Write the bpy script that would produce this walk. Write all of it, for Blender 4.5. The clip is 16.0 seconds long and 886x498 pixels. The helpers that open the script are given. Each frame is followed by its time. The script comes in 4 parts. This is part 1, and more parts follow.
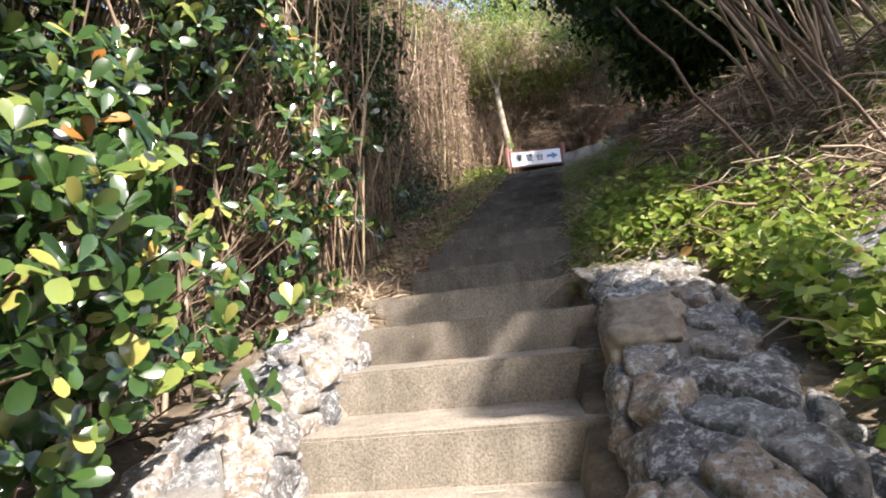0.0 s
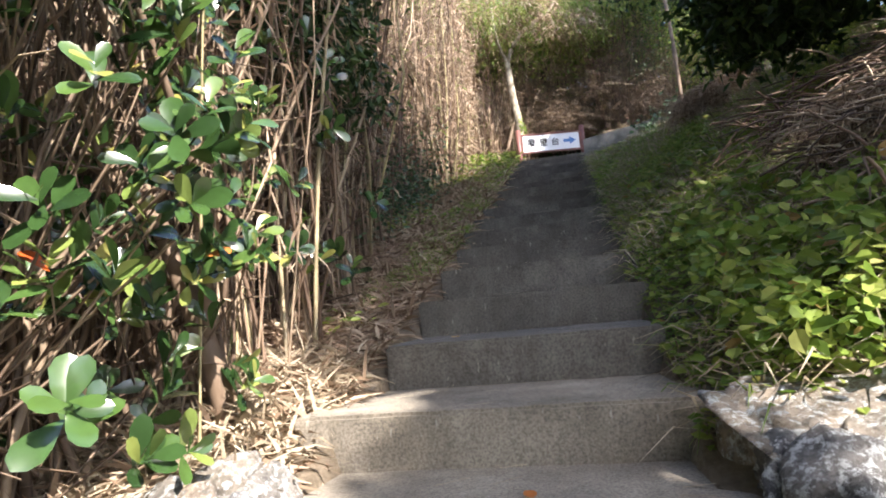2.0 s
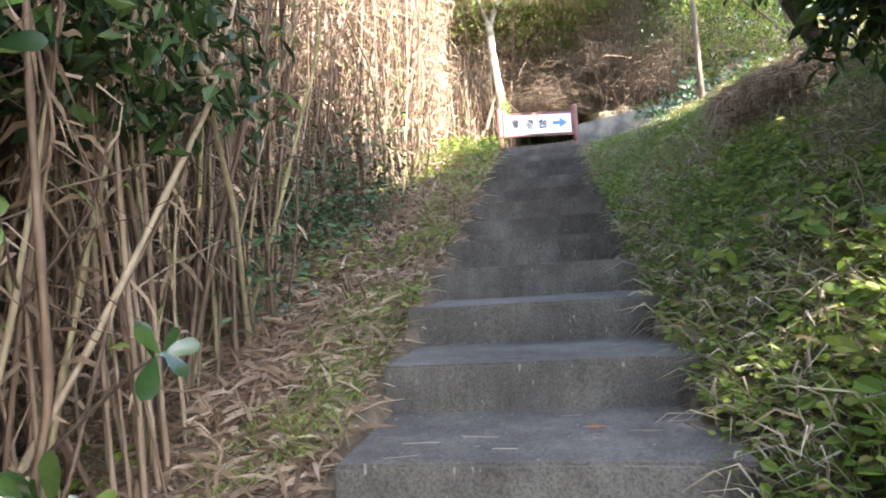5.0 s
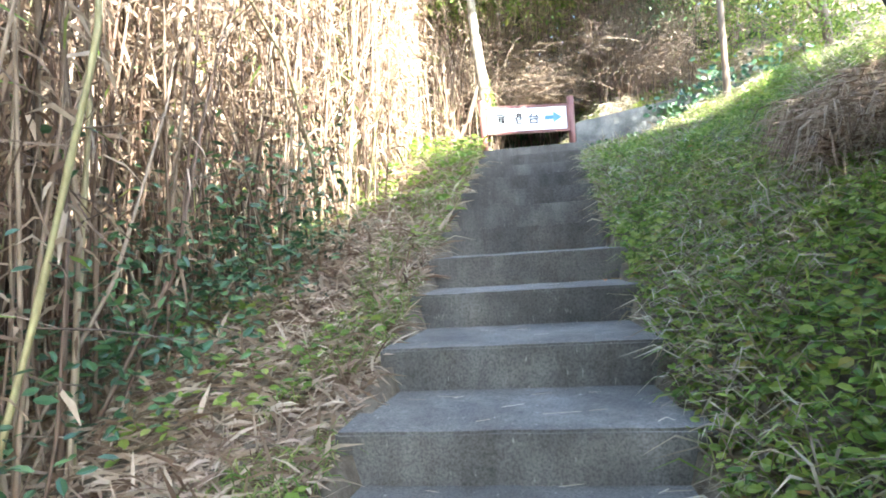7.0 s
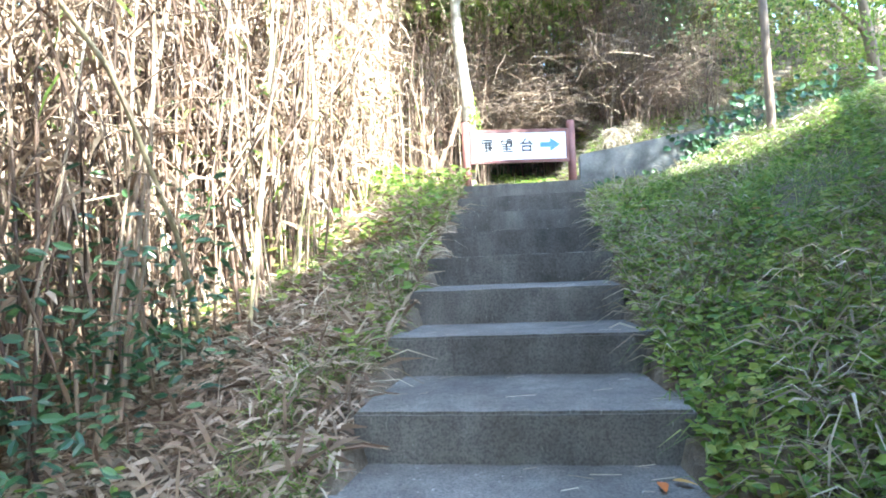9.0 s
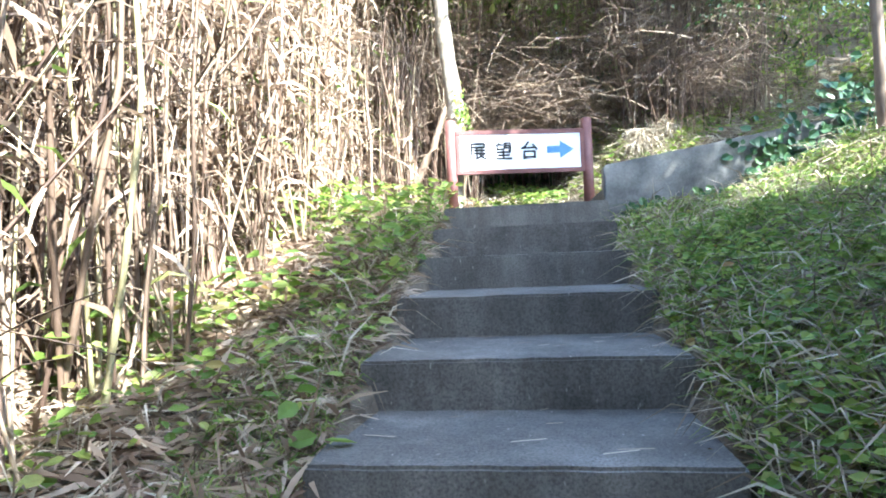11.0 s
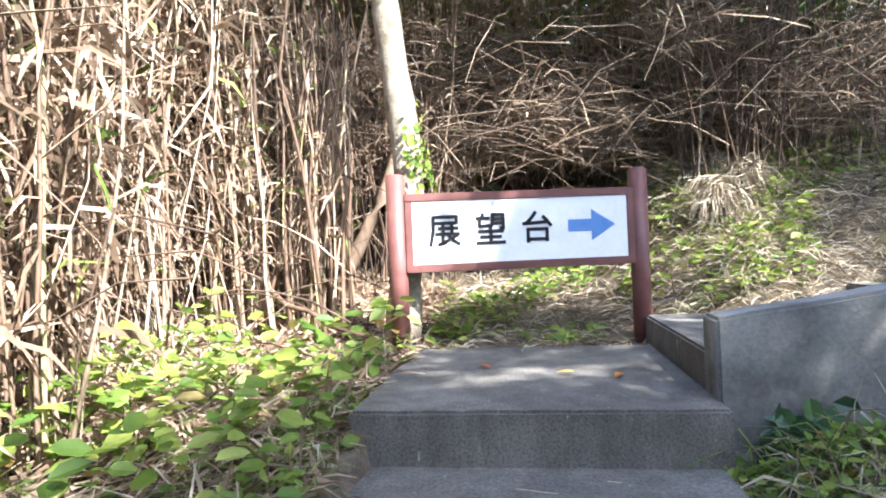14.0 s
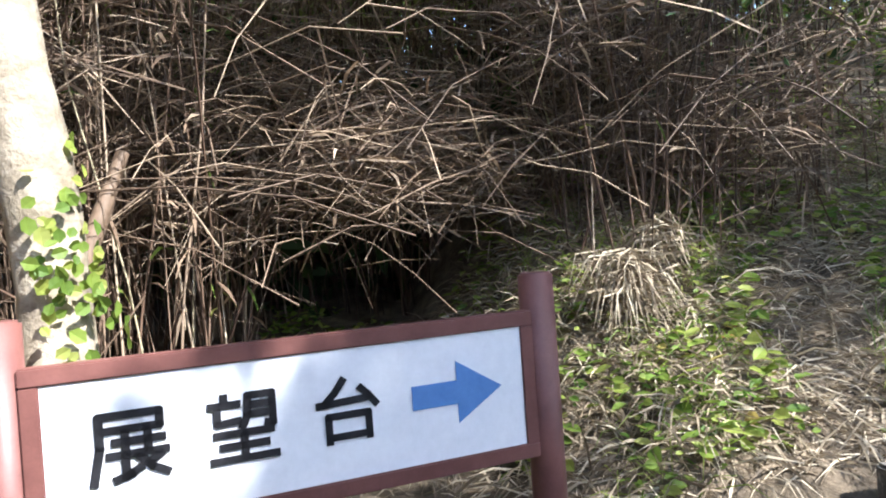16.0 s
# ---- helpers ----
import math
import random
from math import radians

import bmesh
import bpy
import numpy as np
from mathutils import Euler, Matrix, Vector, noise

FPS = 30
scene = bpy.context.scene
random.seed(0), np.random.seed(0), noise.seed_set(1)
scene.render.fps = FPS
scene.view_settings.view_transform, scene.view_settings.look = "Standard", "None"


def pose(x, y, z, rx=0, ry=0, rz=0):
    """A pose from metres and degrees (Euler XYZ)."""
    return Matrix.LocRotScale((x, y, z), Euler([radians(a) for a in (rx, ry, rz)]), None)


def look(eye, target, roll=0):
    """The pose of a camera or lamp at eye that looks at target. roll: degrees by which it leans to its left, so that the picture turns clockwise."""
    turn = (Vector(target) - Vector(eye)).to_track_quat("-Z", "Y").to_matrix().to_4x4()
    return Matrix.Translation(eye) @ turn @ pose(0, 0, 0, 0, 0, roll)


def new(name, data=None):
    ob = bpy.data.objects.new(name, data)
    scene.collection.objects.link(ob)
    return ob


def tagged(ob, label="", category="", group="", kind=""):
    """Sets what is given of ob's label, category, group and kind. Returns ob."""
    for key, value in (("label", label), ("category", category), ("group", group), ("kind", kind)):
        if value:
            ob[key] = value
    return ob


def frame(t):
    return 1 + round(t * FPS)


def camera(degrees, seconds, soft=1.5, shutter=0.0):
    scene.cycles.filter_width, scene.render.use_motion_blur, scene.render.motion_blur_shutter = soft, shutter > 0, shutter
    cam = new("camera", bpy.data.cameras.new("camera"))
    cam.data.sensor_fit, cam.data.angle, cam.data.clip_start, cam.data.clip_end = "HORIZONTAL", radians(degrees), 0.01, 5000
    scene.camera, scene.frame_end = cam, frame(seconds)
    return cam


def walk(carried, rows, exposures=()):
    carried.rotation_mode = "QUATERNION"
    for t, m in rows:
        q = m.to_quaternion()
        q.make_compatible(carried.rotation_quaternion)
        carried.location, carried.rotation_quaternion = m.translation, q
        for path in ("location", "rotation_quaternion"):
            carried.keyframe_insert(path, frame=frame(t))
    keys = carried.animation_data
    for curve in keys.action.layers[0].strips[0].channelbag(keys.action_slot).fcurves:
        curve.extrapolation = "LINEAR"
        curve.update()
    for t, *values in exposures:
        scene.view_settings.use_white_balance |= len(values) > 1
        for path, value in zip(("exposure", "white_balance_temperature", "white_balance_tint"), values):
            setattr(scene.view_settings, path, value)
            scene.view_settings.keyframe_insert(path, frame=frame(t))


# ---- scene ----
cam = camera(71.5, 16.0, soft=1.9)
PATH = [
    (0, (0.691, -14.8, -3.555), (0.27, -12.861, -3.301), -6.3),
    (0.5, (0.539, -14.163, -3.554), (0.113, -12.223, -3.323), -6.0),
    (1, (0.452, -13.613, -3.346), (0.021, -11.672, -3.127), -5.5),
    (1.5, (0.423, -13.275, -3.142), (-0.01, -11.333, -2.936), -5.8),
    (2, (0.338, -12.947, -2.943), (-0.093, -11.003, -2.753), -5.3),
    (2.5, (0.334, -12.628, -2.784), (-0.093, -10.682, -2.606), -4.9),
    (3, (0.275, -12.264, -2.681), (-0.136, -10.314, -2.51), -4.3),
    (3.5, (0.246, -11.912, -2.529), (-0.156, -9.959, -2.372), -3.9),
    (4, (0.158, -11.567, -2.364), (-0.231, -9.61, -2.22), -3.7),
    (6.3, (0.161, -9.551, -1.565), (-0.184, -7.581, -1.572), -4.0),
    (6.5, (0.183, -9.385, -1.465), (-0.163, -7.415, -1.471), -3.9),
    (7, (0.164, -8.956, -1.371), (-0.173, -6.984, -1.375), -3.8),
    (7.5, (0.137, -8.557, -1.21), (-0.182, -6.583, -1.198), -3.0),
    (8, (0.17, -8.113, -1.05), (-0.136, -6.137, -1.021), -3.0),
    (8.5, (0.112, -7.631, -0.969), (-0.177, -5.652, -0.943), -2.8),
    (9, (0.098, -7.179, -0.824), (-0.194, -5.201, -0.796), -2.5),
    (11.3, (0.02, -4.879, -0.238), (-0.267, -2.9, -0.215), -2.5),
    (11.5, (-0.007, -4.676, -0.112), (-0.298, -2.697, -0.095), -2.7),
    (12, (0.022, -4.181, -0.029), (-0.28, -2.204, -0.014), -2.5),
    (12.5, (0.027, -3.761, 0.128), (-0.276, -1.784, 0.146), -2.8),
    (13, (0.015, -3.231, 0.327), (-0.282, -1.253, 0.349), -2.6),
    (13.5, (0.067, -2.761, 0.533), (-0.225, -0.783, 0.533), -2.3),
    (14, (0.002, -2.23, 0.593), (-0.273, -0.248, 0.595), -2.4),
    (14.5, (-0.022, -1.73, 0.793), (-0.285, 0.252, 0.787), -2.3),
    (15, (0.012, -1.255, 0.99), (-0.207, 0.733, 0.989), -2.4),
    (15.5, (-0.015, -0.714, 1.091), (-0.042, 1.286, 1.055), -3.5),
    (16, (0.143, -0.245, 1.16), (0.392, 1.74, 1.148), -4.1),
]
EXPOSURES = [(0, 2.05, 6800, 16), (1.5, 2.25, 6700, 15), (2.5, 2.6, 6650, 14), (4.2, 3.1, 6700, 14), (6.3, 4.35, 6450, 7), (9.2, 4.1, 5650, 1), (11.3, 3.6, 5600, 5), (13, 3.3, 5800, 9), (14.5, 2.75, 6000, 11), (16, 2.4, 6000, 11)]
walk(cam, [(t, look(eye, target, roll)) for t, eye, target, roll in PATH], EXPOSURES)

# ---- light ----
SUN = Vector((0.62, -0.52, 0.86)).normalized()
EL = math.asin(SUN.z)
AZ = math.atan2(SUN.x, SUN.y)
world = bpy.data.worlds.new("sky")
scene.world = world
world.use_nodes = True
_wn = world.node_tree.nodes
_sky = _wn.new("ShaderNodeTexSky")
_sky.sky_type, _sky.sun_disc, _sky.sun_elevation, _sky.sun_rotation = "NISHITA", False, EL, AZ
world.node_tree.links.new(_sky.outputs[0], _wn["Background"].inputs[0])
_wn["Background"].inputs[1].default_value = 0.145
_sl = bpy.data.lights.new("sun", "SUN")
_sl.energy, _sl.angle, _sl.color = 3.7, radians(0.55), (1.0, 0.965, 0.91)
sun = new("sun", _sl)
sun.matrix_world = look(SUN * 30, (0, 0, 0))

# ---- stair measures ----
RISE, TREAD, HALF = 0.207, 0.667, 0.69
rng = np.random.default_rng(7)


# ---- materials ----
class Nodes:
    """A small node-building helper."""

    def __init__(self, name, rough=0.8, spec=0.3):
        self.m = bpy.data.materials.new(name)
        self.m.use_nodes = True
        self.t = self.m.node_tree
        self.b = self.t.nodes["Principled BSDF"]
        self.b.inputs["Roughness"].default_value = rough
        self.b.inputs["Specular IOR Level"].default_value = spec

    def node(self, kind, **sets):
        n = self.t.nodes.new(kind)
        for key, value in sets.items():
            n.inputs[key.replace("_", " ")].default_value = value
        return n

    def link(self, a, b):
        self.t.links.new(a, b)

    def coords(self, stretch=(1, 1, 1)):
        c = self.node("ShaderNodeTexCoord")
        mp = self.node("ShaderNodeMapping")
        mp.inputs["Scale"].default_value = stretch
        self.link(c.outputs["Object"], mp.inputs["Vector"])
        return mp.outputs[0]

    def noise(self, scale, detail=4, rough=0.55, stretch=(1, 1, 1), placed=False):
        n = self.node("ShaderNodeTexNoise", Scale=scale, Detail=detail, Roughness=rough)
        where = self.node("ShaderNodeNewGeometry").outputs["Position"] if placed else self.coords(stretch)
        self.link(where, n.inputs["Vector"])
        return n.outputs[0]

    def ramp(self, fac, stops):
        r = self.node("ShaderNodeValToRGB")
        el = r.color_ramp.elements
        while len(el) < len(stops):
            el.new(0.5)
        for e, (p, c) in zip(el, stops):
            e.position, e.color = p, (*c, 1)
        self.link(fac, r.inputs[0])
        return r.outputs[0]

    def mix(self, fac, a, b, how="MIX"):
        n = self.t.nodes.new("ShaderNodeMix")
        n.data_type, n.blend_type = "RGBA", how
        for sock, v in ((n.inputs[0], fac), (n.inputs[6], a), (n.inputs[7], b)):
            if isinstance(v, (int, float)):
                sock.default_value = v
            elif isinstance(v, tuple):
                sock.default_value = (*v, 1)
            else:
                self.link(v, sock)
        return n.outputs[2]

    def island(self):
        return self.node("ShaderNodeNewGeometry").outputs["Random Per Island"]

    def piece(self):
        return self.node("ShaderNodeObjectInfo").outputs["Random"]

    def color(self, c):
        self.link(c, self.b.inputs["Base Color"])

    def bump(self, h, strength=0.4, dist=0.01):
        n = self.node("ShaderNodeBump", Strength=strength, Distance=dist)
        self.link(h, n.inputs["Height"])
        self.link(n.outputs[0], self.b.inputs["Normal"])


def leaf_mat(name, stops, rough=0.45, spec=0.4, through_light=0.35, by_piece=False):
    n = Nodes(name, rough, spec)
    pick = n.piece() if by_piece else n.island()
    c = n.ramp(pick, stops)
    c = n.mix(0.25, c, n.ramp(n.noise(40, 3), [(0.3, (0.35, 0.35, 0.3)), (0.7, (1, 1, 1))]), "MULTIPLY")
    n.color(c)
    if through_light:
        tr = n.node("ShaderNodeBsdfTranslucent")
        n.link(c, tr.inputs[0])
        mx = n.node("ShaderNodeMixShader", Fac=through_light)
        n.link(n.b.outputs[0], mx.inputs[1])
        n.link(tr.outputs[0], mx.inputs[2])
        n.link(mx.outputs[0], n.t.nodes["Material Output"].inputs[0])
    return n.m


def stem_mat(name, stops, rough=0.6, spec=0.3, by_piece=False):
    n = Nodes(name, rough, spec)
    c = n.ramp(n.piece() if by_piece else n.island(), stops)
    c = n.mix(0.55, c, n.ramp(n.noise(30, 5, 0.65, (1, 1, 0.3)), [(0.3, (0.25, 0.22, 0.19)), (0.62, (1, 1, 1))]), "MULTIPLY")
    n.color(c)
    return n.m


def rough_mat(name, stops, scale=6, fine=70, rough=0.85, bump=0.5, dist=0.01, spec=0.25, dirt=0.5):
    n = Nodes(name, rough, spec)
    big, small = n.noise(scale, 6, 0.6), n.noise(fine, 5, 0.65)
    c = n.mix(dirt, n.ramp(big, stops), n.ramp(small, [(0.3, (0.45, 0.43, 0.4)), (0.65, (1, 1, 1))]), "MULTIPLY")
    n.color(c)
    n.bump(small, bump, dist)
    return n.m


def concrete_mat(name, low, mid, high):
    n = Nodes(name, 0.85, 0.3)
    big, fine = n.noise(2.2, 6, 0.62), n.noise(95, 4, 0.7)
    c = n.ramp(big, [(0.28, low), (0.5, mid), (0.72, high)])
    grit = n.ramp(fine, [(0.37, (0.32, 0.3, 0.28)), (0.53, (0.95, 0.93, 0.9)), (0.7, (1.4, 1.34, 1.25))])
    c = n.mix(0.62, c, grit, "MULTIPLY")
    streak = n.ramp(n.noise(9, 5, 0.7, (1, 1, 0.14)), [(0.42, (0.62, 0.6, 0.57)), (0.6, (1, 1, 1))])
    c = n.mix(0.45, c, streak, "MULTIPLY")
    pale = n.ramp(n.noise(48, 3, 0.5, (1, 0.6, 0.32)), [(0.68, (0, 0, 0)), (0.75, (0.8, 0.8, 0.8))])
    c = n.mix(pale, c, (0.36, 0.335, 0.285))
    n.color(c)
    n.bump(fine, 0.5, 0.006)
    return n.m


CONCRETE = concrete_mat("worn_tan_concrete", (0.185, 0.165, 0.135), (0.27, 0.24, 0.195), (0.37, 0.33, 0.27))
# Darker copy of CONCRETE: the trees' shade is put into its colour.
SHADED_CONCRETE = concrete_mat("shaded_concrete", (0.09, 0.084, 0.075), (0.15, 0.14, 0.124), (0.24, 0.225, 0.2))
WALLCON = rough_mat("old_wall_concrete", [(0.32, (0.075, 0.075, 0.068)), (0.48, (0.18, 0.175, 0.16)), (0.68, (0.32, 0.31, 0.28))], 3.0, 60, 0.9, 0.35, 0.006)
MORTAR = rough_mat("mortar", [(0.3, (0.12, 0.115, 0.105)), (0.7, (0.23, 0.215, 0.19))], 8, 90)
SOIL = rough_mat("leaf_litter_soil", [(0.3, (0.07, 0.055, 0.038)), (0.5, (0.16, 0.125, 0.085)), (0.7, (0.28, 0.22, 0.155))], 5, 45, 0.95, 0.9, 0.03)


def stone_mat():
    n = Nodes("lichened_stone", 0.85, 0.3)
    base = n.ramp(n.noise(9, 6, 0.65, placed=True), [(0.3, (0.115, 0.11, 0.105)), (0.5, (0.21, 0.198, 0.182)), (0.72, (0.34, 0.31, 0.275))])
    tint = n.ramp(n.piece(), [(0.0, (0.6, 0.65, 0.75)), (0.35, (1.0, 0.93, 0.82)), (0.7, (1.35, 1.15, 0.95)), (1.0, (0.85, 0.95, 1.05))])
    base = n.mix(1.0, base, tint, "MULTIPLY")
    spots = n.ramp(n.noise(26, 10, 0.8, placed=True), [(0.51, (0, 0, 0)), (0.57, (1, 1, 1))])
    c = n.mix(spots, base, (0.5, 0.51, 0.49))
    cracks = n.ramp(n.noise(45, 6, 0.7, placed=True), [(0.36, (0.3, 0.3, 0.3)), (0.5, (1, 1, 1))])
    c = n.mix(0.7, c, cracks, "MULTIPLY")
    n.color(c)
    n.bump(n.noise(40, 9, 0.72, placed=True), 1.0, 0.02)
    return n.m


STONE = stone_mat()
TANSTONE = rough_mat("tan_block_stone", [(0.3, (0.16, 0.13, 0.1)), (0.5, (0.27, 0.225, 0.17)), (0.7, (0.38, 0.33, 0.26))], 7, 60, 0.85, 0.7, 0.012)
GLOSSY = leaf_mat("glossy_shrub_leaf", [(0.0, (0.018, 0.042, 0.013)), (0.45, (0.036, 0.08, 0.021)), (0.74, (0.07, 0.128, 0.03)), (0.9, (0.21, 0.255, 0.065)), (0.985, (0.4, 0.37, 0.1)), (1.0, (0.5, 0.09, 0.02))], 0.22, 0.8, 0.2)
GLOSSYP = leaf_mat("glossy_shrub_leaf_single", [(0.0, (0.018, 0.042, 0.013)), (0.45, (0.036, 0.08, 0.021)), (0.74, (0.07, 0.128, 0.03)), (0.9, (0.21, 0.255, 0.065)), (0.985, (0.4, 0.37, 0.1)), (1.0, (0.5, 0.09, 0.02))], 0.22, 0.8, 0.2, True)
HERB = leaf_mat("herb_leaf", [(0.0, (0.1, 0.18, 0.03)), (0.5, (0.22, 0.31, 0.055)), (0.85, (0.36, 0.42, 0.09)), (0.97, (0.38, 0.42, 0.12)), (1.0, (0.4, 0.22, 0.08))], 0.5, 0.35, 0.5)
BAMLEAF = leaf_mat("bamboo_leaf", [(0.0, (0.1, 0.17, 0.035)), (0.6, (0.22, 0.3, 0.065)), (1.0, (0.42, 0.42, 0.14))], 0.5, 0.3, 0.4)
DRYLEAF = leaf_mat("dry_bamboo_leaf", [(0.0, (0.14, 0.085, 0.052)), (0.5, (0.34, 0.24, 0.16)), (1.0, (0.62, 0.49, 0.36))], 0.7, 0.25, 0.3)
STRAW = leaf_mat("dry_straw", [(0.0, (0.16, 0.12, 0.08)), (0.5, (0.35, 0.28, 0.19)), (1.0, (0.6, 0.52, 0.38))], 0.75, 0.25, 0.15)
CANOPY = leaf_mat("canopy_leaf", [(0.0, (0.014, 0.034, 0.009)), (0.6, (0.032, 0.07, 0.016)), (1.0, (0.08, 0.13, 0.03))], 0.5, 0.35, 0.2)
SAPLING = leaf_mat("sapling_leaf", [(0.0, (0.025, 0.06, 0.025)), (0.6, (0.05, 0.115, 0.045)), (1.0, (0.11, 0.19, 0.06))], 0.4, 0.45, 0.2)
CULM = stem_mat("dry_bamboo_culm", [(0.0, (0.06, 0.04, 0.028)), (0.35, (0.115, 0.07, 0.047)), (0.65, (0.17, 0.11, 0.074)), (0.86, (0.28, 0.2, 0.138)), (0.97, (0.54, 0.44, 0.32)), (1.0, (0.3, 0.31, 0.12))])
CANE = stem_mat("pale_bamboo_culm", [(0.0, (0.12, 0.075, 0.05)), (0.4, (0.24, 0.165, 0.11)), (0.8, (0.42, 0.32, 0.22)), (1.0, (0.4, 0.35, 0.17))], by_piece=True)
# Lighter copy of CULM: strong sun is put into the colour.
SUNLIT_CULM = stem_mat("sunlit_bamboo_culm", [(0.0, (0.1, 0.06, 0.04)), (0.3, (0.27, 0.18, 0.12)), (0.65, (0.48, 0.355, 0.25)), (1.0, (0.7, 0.58, 0.44))])
TWIG = stem_mat("brown_twig", [(0.0, (0.09, 0.06, 0.04)), (0.6, (0.2, 0.14, 0.095)), (1.0, (0.38, 0.29, 0.2))])
BARK = rough_mat("dark_bark", [(0.3, (0.05, 0.04, 0.03)), (0.7, (0.16, 0.125, 0.09))], 8, 60, 0.9, 1.0, 0.03)
PALEBARK = rough_mat("pale_bark", [(0.3, (0.15, 0.12, 0.085)), (0.48, (0.31, 0.26, 0.19)), (0.68, (0.5, 0.44, 0.34))], 7, 50, 0.85, 0.6, 0.012, 0.25, 0.35)
PAINTBROWN = rough_mat("brown_paint", [(0.3, (0.125, 0.05, 0.042)), (0.7, (0.19, 0.08, 0.066))], 9, 120, 0.5, 0.15, 0.002, 0.4, 0.2)
WHITE = rough_mat("white_sign_paint", [(0.3, (0.74, 0.76, 0.78)), (0.7, (0.84, 0.85, 0.86))], 5, 40, 0.4, 0.05, 0.001, 0.4, 0.08)
INK = rough_mat("black_letter_paint", [(0.3, (0.012, 0.012, 0.014)), (0.7, (0.03, 0.03, 0.034))], 20, 90, 0.5, 0.05, 0.001)
BLUE = rough_mat("blue_arrow_paint", [(0.3, (0.08, 0.2, 0.46)), (0.7, (0.12, 0.26, 0.54))], 12, 90, 0.5, 0.05, 0.001, 0.4, 0.1)


# ---- mesh helpers ----
def mesh_of(name, verts, faces, mat, smooth=False):
    me = bpy.data.meshes.new(name)
    verts, faces = np.asarray(verts, np.float32).reshape(-1, 3), np.asarray(faces, np.int32)
    n, k = faces.shape
    me.vertices.add(len(verts))
    me.vertices.foreach_set("co", verts.ravel())
    me.loops.add(n * k)
    me.loops.foreach_set("vertex_index", faces.ravel())
    me.polygons.add(n)
    me.polygons.foreach_set("loop_start", np.arange(0, n * k, k, dtype=np.int32))
    me.polygons.foreach_set("use_smooth", np.full(n, smooth))
    me.update(calc_edges=True)
    me.validate()
    me.materials.append(mat)
    return me


def thing(name, label, category, group="", kind="", at=(0, 0, 0)):
    ob = new(name)
    ob.location = at
    ob.empty_display_size = 0.1
    return tagged(ob, label, category, group, kind)


def put(name, me, parent=None, label=""):
    ob = new(name, me)
    if parent is not None:
        ob.parent = parent
        ob.matrix_parent_inverse = Matrix.Translation(parent.location).inverted()
    return tagged(ob, label)


def part(name, bm, material, parent, label=""):
    me = bpy.data.meshes.new(name)
    bm.to_mesh(me)
    bm.free()
    me.materials.append(material)
    return put(name, me, parent, label)


def box(size, at, bevel=0.01, segs=2, bm=None):
    bm = bm or bmesh.new()
    got = bmesh.ops.create_cube(bm, size=1, matrix=Matrix.Translation(at) @ Matrix.Diagonal((*size, 1)))
    if bevel:
        edges = {e for v in got["verts"] for e in v.link_edges}
        bmesh.ops.bevel(bm, geom=list(edges), offset=bevel, segments=segs, affect="EDGES")
    return bm


def unit(v):
    return v / np.maximum(np.linalg.norm(v, axis=-1, keepdims=True), 1e-9)


def tubes(P, R, k=4):
    """Tapered tubes along n polylines of m points."""
    n, m = P.shape[:2]
    d = unit(np.gradient(P, axis=1))
    ref = np.where(np.abs(d[..., 2:3]) > 0.9, np.array([1.0, 0, 0]), np.array([0, 0, 1.0]))
    u = unit(np.cross(d, ref))
    w = np.cross(d, u)
    a = np.arange(k) * 2 * np.pi / k
    V = P[:, :, None] + R[:, :, None, None] * (u[:, :, None] * np.cos(a)[:, None] + w[:, :, None] * np.sin(a)[:, None])
    i = np.arange(n)[:, None, None] * m * k + np.arange(m - 1)[None, :, None] * k
    j = np.arange(k)[None, None, :]
    q = np.stack([i + j, i + (j + 1) % k, i + k + (j + 1) % k, i + k + j], -1)
    return V.reshape(-1, 3), q.reshape(-1, 4)


def leaves(C, D, N, L, W, fold=0.25, plain=False):
    """Folded leaves from their bases C along D, facing N; plain ones have fewer corners."""
    n = len(C)
    L, W = np.broadcast_to(L, n)[:, None], np.broadcast_to(W, n)[:, None]
    D = unit(D)
    S = unit(np.cross(D, N))
    U = np.cross(S, D)

    def at(f, w, up):
        return C + D * L * f + S * W * w + U * (W * up - L * 0.14 * f * f)
    if plain:
        V = np.stack([C, at(0.5, 0, -fold / 2), at(1, 0, 0), at(0.5, 0.5, fold / 2), at(0.5, -0.5, fold / 2)], 1)
        T = ((0, 3, 1), (3, 2, 1), (0, 1, 4), (1, 2, 4))
    else:
        V = np.stack([C, at(0.3, 0, -fold / 3), at(0.68, 0, -fold / 3), at(1, 0, 0), at(0.26, 0.42, fold / 3), at(0.66, 0.46, fold / 3), at(0.26, -0.42, fold / 3), at(0.66, -0.46, fold / 3)], 1)
        T = ((0, 4, 1), (4, 5, 2), (4, 2, 1), (5, 3, 2), (0, 1, 6), (1, 2, 6), (2, 7, 6), (2, 3, 7))
    b = np.arange(n)[:, None] * V.shape[1]
    F = np.stack([b + np.array([t]) for t in T], 1).reshape(-1, 3)
    return V.reshape(-1, 3), F


